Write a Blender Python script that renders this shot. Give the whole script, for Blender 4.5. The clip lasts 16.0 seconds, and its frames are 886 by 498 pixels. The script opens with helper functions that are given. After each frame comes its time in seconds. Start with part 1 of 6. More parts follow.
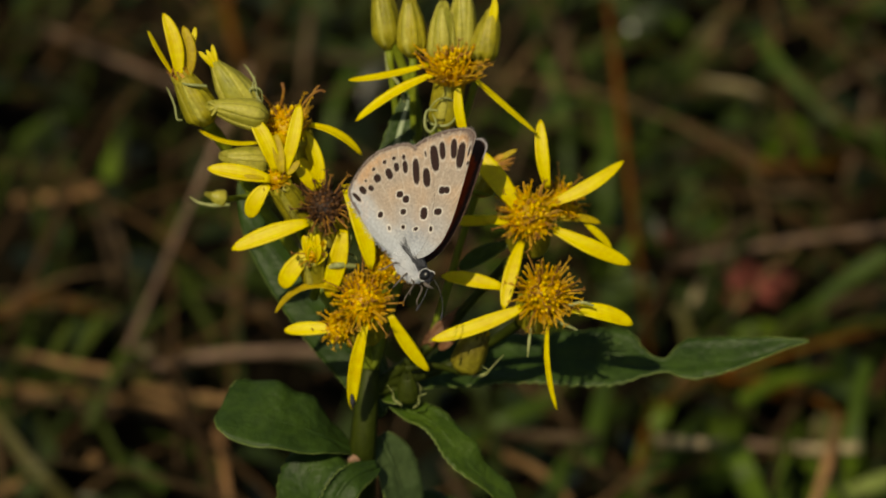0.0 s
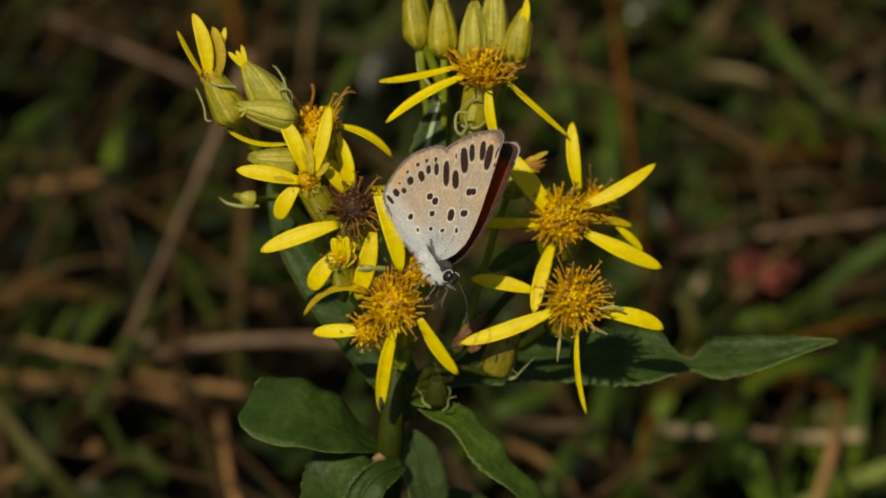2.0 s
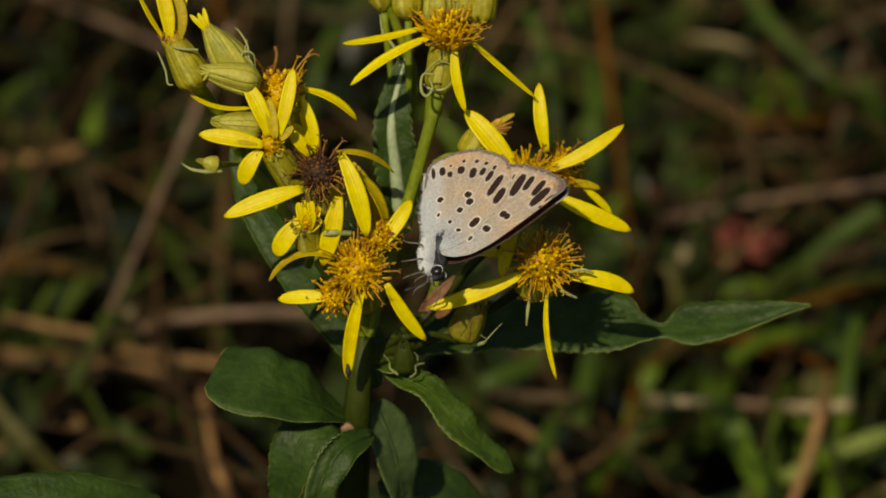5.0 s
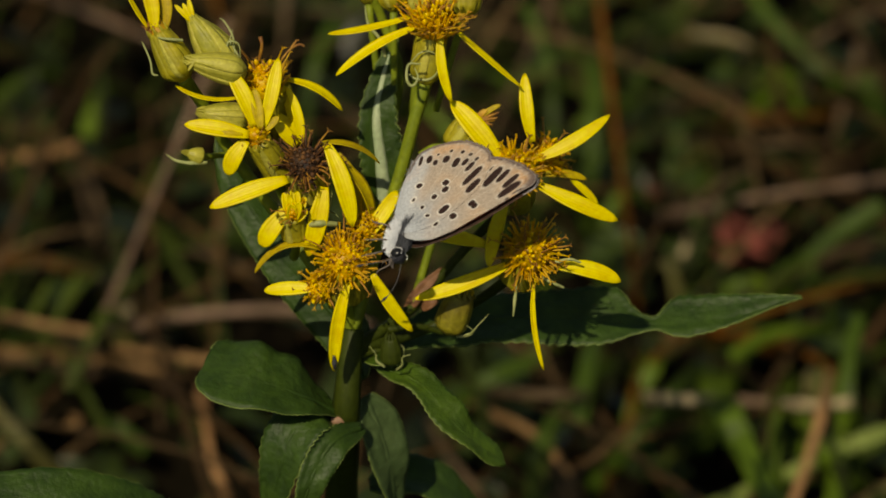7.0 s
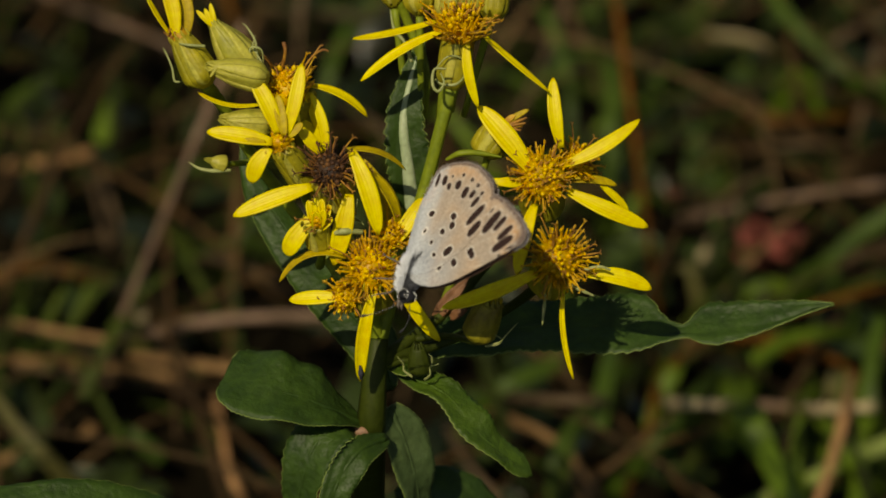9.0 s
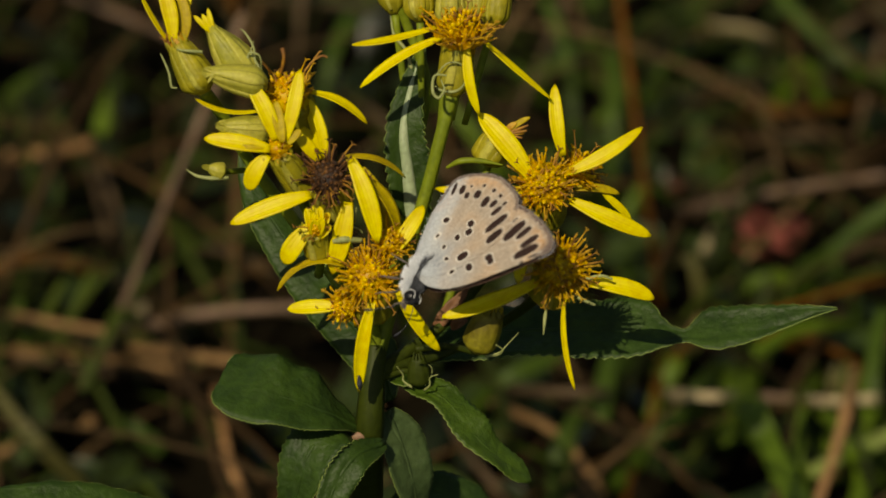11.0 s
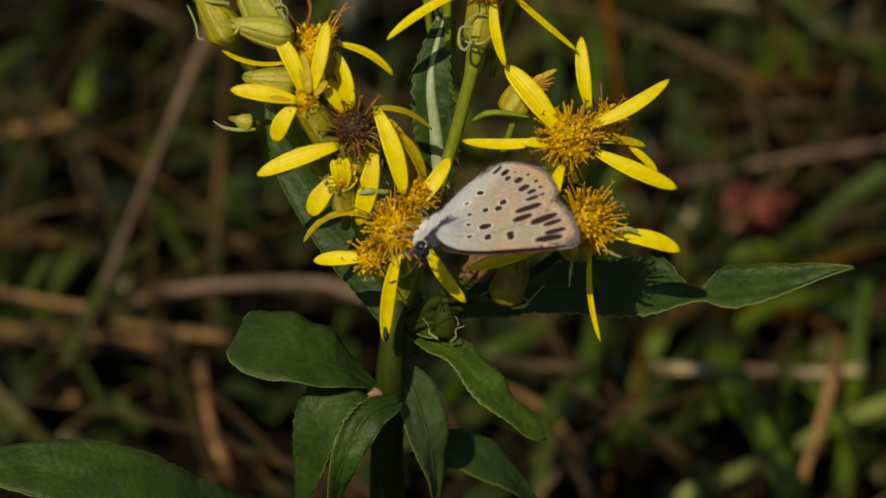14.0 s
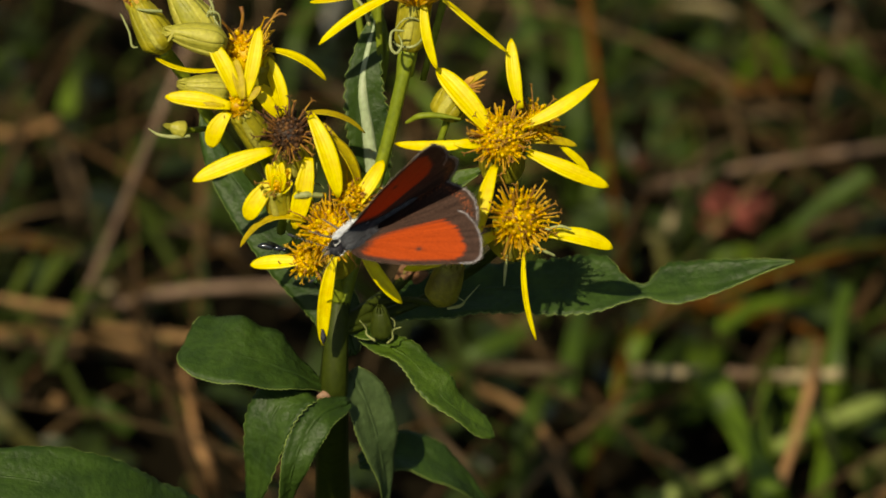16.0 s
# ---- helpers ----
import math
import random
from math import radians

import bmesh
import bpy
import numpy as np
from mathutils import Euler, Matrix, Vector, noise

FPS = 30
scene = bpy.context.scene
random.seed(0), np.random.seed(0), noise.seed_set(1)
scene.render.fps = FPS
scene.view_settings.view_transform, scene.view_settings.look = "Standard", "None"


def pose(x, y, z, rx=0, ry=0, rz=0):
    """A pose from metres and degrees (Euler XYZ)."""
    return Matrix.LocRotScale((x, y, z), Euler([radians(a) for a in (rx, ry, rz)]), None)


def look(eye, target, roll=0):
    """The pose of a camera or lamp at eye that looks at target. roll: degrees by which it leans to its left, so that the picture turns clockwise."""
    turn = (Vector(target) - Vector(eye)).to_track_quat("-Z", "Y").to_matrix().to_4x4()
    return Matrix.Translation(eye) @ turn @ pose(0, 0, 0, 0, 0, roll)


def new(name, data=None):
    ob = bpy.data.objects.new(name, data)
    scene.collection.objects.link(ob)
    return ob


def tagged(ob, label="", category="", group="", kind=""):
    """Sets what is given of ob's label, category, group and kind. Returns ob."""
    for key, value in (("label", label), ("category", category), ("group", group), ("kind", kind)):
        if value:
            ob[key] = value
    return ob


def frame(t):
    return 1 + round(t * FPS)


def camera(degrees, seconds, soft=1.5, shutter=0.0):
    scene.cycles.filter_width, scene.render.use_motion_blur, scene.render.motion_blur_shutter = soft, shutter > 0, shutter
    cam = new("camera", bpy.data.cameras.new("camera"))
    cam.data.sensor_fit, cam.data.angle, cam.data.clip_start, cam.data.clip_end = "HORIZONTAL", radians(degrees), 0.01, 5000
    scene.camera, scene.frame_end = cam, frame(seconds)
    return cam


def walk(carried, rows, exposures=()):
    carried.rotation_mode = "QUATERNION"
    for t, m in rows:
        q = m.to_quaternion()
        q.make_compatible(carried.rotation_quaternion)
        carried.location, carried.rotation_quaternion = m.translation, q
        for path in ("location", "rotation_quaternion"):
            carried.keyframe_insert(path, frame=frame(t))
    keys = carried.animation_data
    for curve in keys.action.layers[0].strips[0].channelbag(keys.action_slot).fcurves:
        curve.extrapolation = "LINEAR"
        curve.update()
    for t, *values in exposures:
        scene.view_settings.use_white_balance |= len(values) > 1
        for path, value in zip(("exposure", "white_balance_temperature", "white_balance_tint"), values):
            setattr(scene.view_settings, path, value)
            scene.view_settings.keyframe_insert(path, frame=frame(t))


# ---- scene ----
cam = camera(14.0, 16.0, soft=1.8)
cam.data.dof.use_dof = True
cam.data.dof.focus_distance = 0.452
cam.data.dof.aperture_fstop = 21.0
walk(cam, [
    (0, pose(0.00000, -0.36841, 0.45283, 52.616, -0.680, 0.490)),
    (0.5, pose(0.00000, -0.36703, 0.45176, 52.524, -0.579, 0.364)),
    (1, pose(0.00000, -0.36732, 0.45198, 52.372, -0.729, 0.669)),
    (1.5, pose(0.00000, -0.36656, 0.45138, 52.366, -0.679, 0.899)),
    (2, pose(0.00000, -0.36604, 0.45098, 52.421, -0.643, 0.512)),
    (2.5, pose(0.00000, -0.36554, 0.45059, 52.332, -0.664, 0.614)),
    (3, pose(0.00000, -0.36433, 0.44965, 52.285, -0.386, 0.259)),
    (3.5, pose(0.00000, -0.36452, 0.44979, 52.209, -0.397, 0.156)),
    (4, pose(0.00000, -0.36643, 0.45129, 52.253, -0.623, 0.308)),
    (4.5, pose(0.00000, -0.36608, 0.45102, 52.327, -0.612, -0.007)),
    (5, pose(0.00000, -0.36280, 0.44845, 51.972, -0.498, 0.068)),
    (7.5, pose(0.00000, -0.35909, 0.44555, 51.925, -0.418, -0.010)),
    (8, pose(0.00000, -0.35798, 0.44468, 52.136, -0.179, 0.409)),
    (8.5, pose(0.00000, -0.35642, 0.44347, 52.189, -0.181, 0.141)),
    (9, pose(0.00000, -0.35460, 0.44205, 52.000, -0.000, -0.000)),
    (9.5, pose(0.00000, -0.35328, 0.44101, 51.849, -0.082, -0.135)),
    (9.7, pose(0.00000, -0.35280, 0.44064, 51.890, -0.113, 0.302)),
    (12, pose(0.00000, -0.35246, 0.44037, 51.755, 0.002, -0.277)),
    (12.5, pose(0.00000, -0.35336, 0.44107, 51.696, -0.037, -0.382)),
    (13, pose(0.00000, -0.35309, 0.44087, 51.717, 0.017, -0.480)),
    (13.5, pose(0.00000, -0.35324, 0.44098, 51.722, 0.064, -0.516)),
    (14, pose(0.00000, -0.35092, 0.43917, 51.446, 0.089, -0.391)),
    (14.5, pose(0.00000, -0.34951, 0.43807, 51.253, 0.035, -0.377)),
    (15, pose(0.00000, -0.35135, 0.43951, 51.184, -0.166, -0.575)),
    (15.5, pose(0.00000, -0.35316, 0.44092, 51.437, -0.196, -0.493)),
    (16, pose(0.00000, -0.35482, 0.44221, 51.512, -0.125, -0.577)),
], exposures=[
    (0, -0.26, 8450, 5), (14.0, -0.24, 8450, 5), (15.0, -0.14, 8450, 5), (15.5, 0.04, 8400, 4), (16, 0.28, 8300, 3)])

# ---- light ----
world = bpy.data.worlds.new("sky")
scene.world = world
world.use_nodes = True
wn = world.node_tree.nodes
sky = wn.new("ShaderNodeTexSky")
sky.sky_type, sky.sun_disc = "NISHITA", False
TO_SUN = Vector((-0.26, -0.51, 0.82)).normalized()
sky.sun_elevation = math.asin(TO_SUN.z)
sky.sun_rotation = math.atan2(TO_SUN.x, TO_SUN.y)
world.node_tree.links.new(sky.outputs[0], wn["Background"].inputs[0])
wn["Background"].inputs[1].default_value = 0.07
lamp = bpy.data.lights.new("sun", "SUN")
lamp.energy, lamp.angle, lamp.color = 3.9, radians(0.5), (1.0, 0.95, 0.86)
sun = new("sun", lamp)
sun.matrix_world = look(TO_SUN * 5, (0, 0, 0))

# ---- materials ----


def material(name, colour, other=None, scale=900.0, rough=0.55, bump=0.15, glow=0.0, fine=None, spec=0.4, stripes=None, island=0.0):
    """Two scales of noise between two colours, fine relief, and light let through (glow is the translucent share)."""
    m = bpy.data.materials.new(name)
    m.use_nodes = True
    t = m.node_tree
    n, link = t.nodes, t.links.new
    shader = n["Principled BSDF"]
    shader.inputs["Roughness"].default_value = rough
    shader.inputs["Specular IOR Level"].default_value = spec
    where = n.new("ShaderNodeTexCoord")
    big, small = n.new("ShaderNodeTexNoise"), n.new("ShaderNodeTexNoise")
    for tex, s in ((big, scale), (small, (fine or scale * 5))):
        link(where.outputs["Object"], tex.inputs["Vector"])
        tex.inputs["Scale"].default_value = s
        tex.inputs["Detail"].default_value = 4
    ramp = n.new("ShaderNodeMapRange")
    ramp.inputs[1].default_value, ramp.inputs[2].default_value = 0.35, 0.68
    link(big.outputs["Fac"], ramp.inputs[0])
    mix = n.new("ShaderNodeMix")
    mix.data_type = "RGBA"
    mix.inputs["A"].default_value = (*colour, 1)
    mix.inputs["B"].default_value = (*(other or [c * 0.7 for c in colour]), 1)
    link(ramp.outputs[0], mix.inputs["Factor"])
    tone = n.new("ShaderNodeMix")
    tone.data_type, tone.blend_type = "RGBA", "OVERLAY"
    tone.inputs["Factor"].default_value = 0.45
    link(mix.outputs["Result"], tone.inputs["A"])
    link(small.outputs["Fac"], tone.inputs["B"])
    last = tone.outputs["Result"]
    height = small.outputs["Fac"]
    if stripes:
        uv = n.new("ShaderNodeTexCoord")
        wave = n.new("ShaderNodeTexWave")
        wave.bands_direction = stripes[0]
        wave.inputs["Scale"].default_value = stripes[1]
        wave.inputs["Distortion"].default_value = stripes[2]
        wave.inputs["Detail"].default_value = 2
        link(uv.outputs["UV"], wave.inputs["Vector"])
        band = n.new("ShaderNodeMix")
        band.data_type, band.blend_type = "RGBA", "MULTIPLY"
        band.inputs["Factor"].default_value = stripes[3]
        link(last, band.inputs["A"])
        link(wave.outputs["Color"], band.inputs["B"])
        last, height = band.outputs["Result"], wave.outputs["Fac"]
    if island:
        geo = n.new("ShaderNodeNewGeometry")
        hsv = n.new("ShaderNodeHueSaturation")
        rng = n.new("ShaderNodeMapRange")
        rng.inputs[3].default_value, rng.inputs[4].default_value = 1 - island, 1 + island
        link(geo.outputs["Random Per Island"], rng.inputs[0])
        link(rng.outputs[0], hsv.inputs["Value"])
        link(last, hsv.inputs["Color"])
        last = hsv.outputs["Color"]
    link(last, shader.inputs["Base Color"])
    if bump:
        b = n.new("ShaderNodeBump")
        b.inputs["Strength"].default_value = bump
        b.inputs["Distance"].default_value = 0.0003
        link(height, b.inputs["Height"])
        link(b.outputs[0], shader.inputs["Normal"])
    if glow:
        thin, both = n.new("ShaderNodeBsdfTranslucent"), n.new("ShaderNodeMixShader")
        link(last, thin.inputs["Color"])
        both.inputs[0].default_value = glow
        link(shader.outputs[0], both.inputs[1])
        link(thin.outputs[0], both.inputs[2])
        link(both.outputs[0], n["Material Output"].inputs["Surface"])
    return m


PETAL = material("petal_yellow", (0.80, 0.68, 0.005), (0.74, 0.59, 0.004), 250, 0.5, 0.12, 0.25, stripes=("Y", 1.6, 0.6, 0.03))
# Darker copy of PETAL for some rays: shade put into the yellow.
PETAL_SHADE = material("petal_shaded", (0.60, 0.46, 0.008), (0.48, 0.34, 0.006), 350, 0.55, 0.12, 0.3, stripes=("Y", 1.6, 0.6, 0.08))
FLORET = material("floret_yellow", (0.82, 0.55, 0.005), (0.68, 0.37, 0.004), 500, 0.45, 0.15, 0.45, island=0.25)
FLORET_BUD = material("floret_closed", (0.82, 0.57, 0.006), (0.72, 0.45, 0.005), 500, 0.4, 0.1, 0.2)
FLORET_BROWN = material("floret_withered", (0.030, 0.010, 0.005), (0.15, 0.060, 0.010), 900, 0.65, 0.2, 0.05, island=0.75)
STYLE_GOLD = material("style_gold", (0.60, 0.36, 0.02), (0.40, 0.20, 0.010), 900, 0.55, 0.2, 0.15, island=0.3)
STYLE = material("style_brown", (0.17, 0.065, 0.012), (0.40, 0.20, 0.02), 900, 0.6, 0.2, 0.05, island=0.4)
BRACT = material("bract_green", (0.42, 0.355, 0.02), (0.28, 0.255, 0.018), 300, 0.5, 0.3, 0.22)
BRACT_EDGE = material("bract_pale_edge", (0.60, 0.55, 0.10), (0.46, 0.43, 0.06), 500, 0.5, 0.3, 0.3)
BUD = material("bud_pale", (0.47, 0.43, 0.06), (0.33, 0.32, 0.035), 300, 0.5, 0.3, 0.25)
BUD_DULL = material("bud_olive", (0.24, 0.21, 0.014), (0.14, 0.11, 0.010), 420, 0.55, 0.4, 0.12)
WISP = material("bract_pale", (0.34, 0.36, 0.14), (0.25, 0.28, 0.09), 500, 0.5, 0.2, 0.1)
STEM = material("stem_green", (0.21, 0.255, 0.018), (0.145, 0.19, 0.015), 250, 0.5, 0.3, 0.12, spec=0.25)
# Much darker copy of STEM: shade put into the green.
STEM_SHADED = material("stem_shaded", (0.034, 0.046, 0.0035), (0.022, 0.032, 0.0028), 250, 0.55, 0.3, spec=0.18)
NODE = material("stem_node", (0.30, 0.16, 0.10), (0.2, 0.12, 0.07), 600, 0.6, 0.3)
LEAF = material("leaf_green", (0.033, 0.066, 0.009), (0.018, 0.040, 0.006), 260, 0.5, 0.8, 0.12, fine=1100, spec=0.24)
LEAF_FRESH = material("leaf_fresh", (0.054, 0.100, 0.008), (0.032, 0.066, 0.006), 260, 0.5, 0.9, 0.18, fine=1100, spec=0.3)
LEAF_PALE = material("leaf_underside", (0.068, 0.105, 0.036), (0.045, 0.075, 0.024), 260, 0.55, 0.6, 0.15, fine=1100, spec=0.24)
LEAF_EDGE = material("leaf_edge", (0.20, 0.26, 0.06), (0.14, 0.20, 0.045), 400, 0.6, 0.2, 0.15)
RIB = material("leaf_rib", (0.34, 0.40, 0.24), (0.26, 0.33, 0.18), 300, 0.5, 0.3)
STRAW = material("dry_straw", (0.30, 0.175, 0.075), (0.17, 0.092, 0.036), 60, 0.65, 0.4, spec=0.15, stripes=("Y", 2.0, 2.0, 0.3))
STRAW_PALE = material("dry_straw_pale", (0.52, 0.42, 0.25), (0.34, 0.26, 0.14), 60, 0.6, 0.4, spec=0.2, stripes=("Y", 2.0, 2.0, 0.3))
STRAW_GREY = material("dry_straw_grey", (0.125, 0.083, 0.046), (0.065, 0.042, 0.023), 60, 0.65, 0.4, spec=0.12, stripes=("Y", 2.0, 2.0, 0.3))
STRAW_ROSE = material("dry_straw_rose", (0.24, 0.155, 0.105), (0.14, 0.088, 0.057), 60, 0.65, 0.4, spec=0.15, stripes=("Y", 2.0, 2.0, 0.3))
STRAW_RUST = material("dry_straw_rust", (0.14, 0.052, 0.004), (0.06, 0.022, 0.003), 60, 0.65, 0.4, spec=0.1, stripes=("Y", 2.0, 2.0, 0.3))
STRAW_WARM = material("dry_straw_warm", (0.42, 0.235, 0.105), (0.27, 0.135, 0.055), 60, 0.65, 0.4, spec=0.15, stripes=("Y", 2.0, 2.0, 0.3))
BLADE_OLIVE = material("grass_blade_olive", (0.11, 0.10, 0.028), (0.07, 0.065, 0.018), 50, 0.5, 0.3, 0.2, spec=0.2, stripes=("Y", 2.0, 1.0, 0.2))
BLADE_PALE = material("grass_blade_pale", (0.26, 0.32, 0.085), (0.165, 0.22, 0.05), 50, 0.5, 0.3, 0.25, spec=0.2, stripes=("Y", 2.0, 1.0, 0.2))
PINK_LEAF = material("withered_pink_leaf", (0.22, 0.10, 0.045), (0.16, 0.07, 0.03), 200, 0.6, 0.4, 0.15)
RED_LEAF = material("withered_red_leaf", (0.27, 0.062, 0.042), (0.12, 0.03, 0.02), 90, 0.6, 0.5, 0.15)
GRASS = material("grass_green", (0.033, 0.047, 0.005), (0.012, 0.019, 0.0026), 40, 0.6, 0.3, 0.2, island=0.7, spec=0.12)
# Half as bright as BLADE: the dim blades have their shade in the colour.
BLADE_SHADED = material("grass_blade_shaded", (0.055, 0.095, 0.010), (0.030, 0.055, 0.006), 50, 0.5, 0.3, 0.25, spec=0.2, stripes=("Y", 2.0, 1.0, 0.2))
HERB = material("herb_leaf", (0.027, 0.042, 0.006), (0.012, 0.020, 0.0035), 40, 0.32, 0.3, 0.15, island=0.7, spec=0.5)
BLADE = material("grass_blade", (0.120, 0.190, 0.015), (0.065, 0.112, 0.009), 50, 0.5, 0.3, 0.25, spec=0.2, stripes=("Y", 2.0, 1.0, 0.2))
LITTER = material("dead_grass", (0.085, 0.045, 0.016), (0.030, 0.017, 0.007), 40, 0.7, 0.4, 0.05, island=0.7, spec=0.1)
WISP_DRY = material("thin_dry_grass", (0.105, 0.066, 0.03), (0.06, 0.036, 0.016), 40, 0.7, 0.4, 0.05, island=0.6, spec=0.1)
# Soil colour lowered to near black to include the shade between the grass.
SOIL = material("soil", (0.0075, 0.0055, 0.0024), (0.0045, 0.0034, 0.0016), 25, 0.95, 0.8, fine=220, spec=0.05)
FUR = material("pale_fur", (0.84, 0.86, 0.90), (0.72, 0.75, 0.80), 900, 0.8, 0.2, 0.1, island=0.12)
FRINGE = material("wing_fringe", (0.17, 0.145, 0.135), (0.07, 0.058, 0.053), 900, 0.8, 0.2, island=0.4)
COAT = material("grey_undercoat", (0.62, 0.65, 0.70), (0.48, 0.51, 0.56), 1500, 0.9, 0.4)
BACK_FUR = material("dark_grey_fur", (0.085, 0.09, 0.105), (0.05, 0.053, 0.062), 900, 0.85, 0.2, island=0.4)
BACK = material("dark_back", (0.035, 0.036, 0.042), (0.075, 0.078, 0.09), 1500, 0.85, 0.4)
BODY = material("dark_body", (0.018, 0.018, 0.024), (0.035, 0.036, 0.045), 900, 0.6, 0.3)
EYE = material("eye_black", (0.006, 0.006, 0.007), (0.01, 0.01, 0.011), 900, 0.3, 0.0, spec=0.4)
BAND = material("antenna_band", (0.34, 0.33, 0.32), (0.2, 0.2, 0.2), 900, 0.8, 0.2)
WHITE = material("white_scales", (0.82, 0.82, 0.82), (0.66, 0.66, 0.66), 900, 0.8, 0.2)
LEG = material("leg_grey", (0.16, 0.13, 0.11), (0.06, 0.05, 0.045), 1500, 0.7, 0.2)
FLY_BODY = material("fly_body", (0.010, 0.013, 0.017), (0.016, 0.022, 0.030), 900, 0.16, 0.1, spec=0.9)
FLY_WING = material("fly_wing", (0.025, 0.025, 0.027), (0.015, 0.015, 0.017), 900, 0.35, 0.1, 0.5)


def wing_material():
    m = material("wing_scales", (0.5, 0.5, 0.5), rough=0.75, bump=0.0, glow=0.004, spec=0.15)
    t = m.node_tree
    n, link = t.nodes, t.links.new
    paint = n.new("ShaderNodeAttribute")
    paint.attribute_name = "pattern"
    grain = n.new("ShaderNodeTexNoise")
    grain.inputs["Scale"].default_value = 3600
    grain.inputs["Detail"].default_value = 3
    place = n.new("ShaderNodeTexCoord")
    link(place.outputs["Object"], grain.inputs["Vector"])
    mix = n.new("ShaderNodeMix")
    mix.data_type, mix.blend_type = "RGBA", "OVERLAY"
    mix.inputs["Factor"].default_value = 0.4
    link(paint.outputs["Color"], mix.inputs["A"])
    link(grain.outputs["Fac"], mix.inputs["B"])
    for s in ("Principled BSDF", "Translucent BSDF"):
        name = "Base Color" if s[0] == "P" else "Color"
        link(mix.outputs["Result"], n[s].inputs[name])
    b = n.new("ShaderNodeBump")
    b.inputs["Strength"].default_value, b.inputs["Distance"].default_value = 0.35, 0.0002
    link(grain.outputs["Fac"], b.inputs["Height"])
    link(b.outputs[0], n["Principled BSDF"].inputs["Normal"])
    return m


WING = wing_material()

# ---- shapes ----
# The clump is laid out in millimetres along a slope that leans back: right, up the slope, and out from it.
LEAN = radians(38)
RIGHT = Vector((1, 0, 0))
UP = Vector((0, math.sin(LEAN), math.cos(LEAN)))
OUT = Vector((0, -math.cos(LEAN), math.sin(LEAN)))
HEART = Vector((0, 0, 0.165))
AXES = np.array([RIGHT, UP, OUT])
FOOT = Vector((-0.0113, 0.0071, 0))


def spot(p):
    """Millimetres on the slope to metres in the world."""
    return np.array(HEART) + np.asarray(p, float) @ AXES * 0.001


def unit(v):
    v = np.asarray(v, float)
    return v / max(np.linalg.norm(v), 1e-12)


def bezier(a, b, bow, n):
    """A bent line from a to b, whose middle is off the straight by bow."""
    a, b, bow = (np.asarray(v, float) for v in (a, b, bow))
    c = (a + b) / 2 + 2 * bow
    s = np.linspace(0, 1, n)[:, None]
    return (1 - s) ** 2 * a + 2 * s * (1 - s) * c + s ** 2 * b


def spline(points, n):
    """A smooth line through a few points."""
    p = np.asarray(points, float)
    p = np.vstack([2 * p[0] - p[1], p, 2 * p[-1] - p[-2]])
    out = []
    for s in np.linspace(0, len(p) - 3 - 1e-9, n):
        i, f = int(s), s - int(s)
        a, b, c, d = p[i:i + 4]
        out.append(0.5 * (2 * b + (c - a) * f + (2 * a - 5 * b + 4 * c - d) * f * f + (3 * b - a - 3 * c + d) * f ** 3))
    return np.array(out)


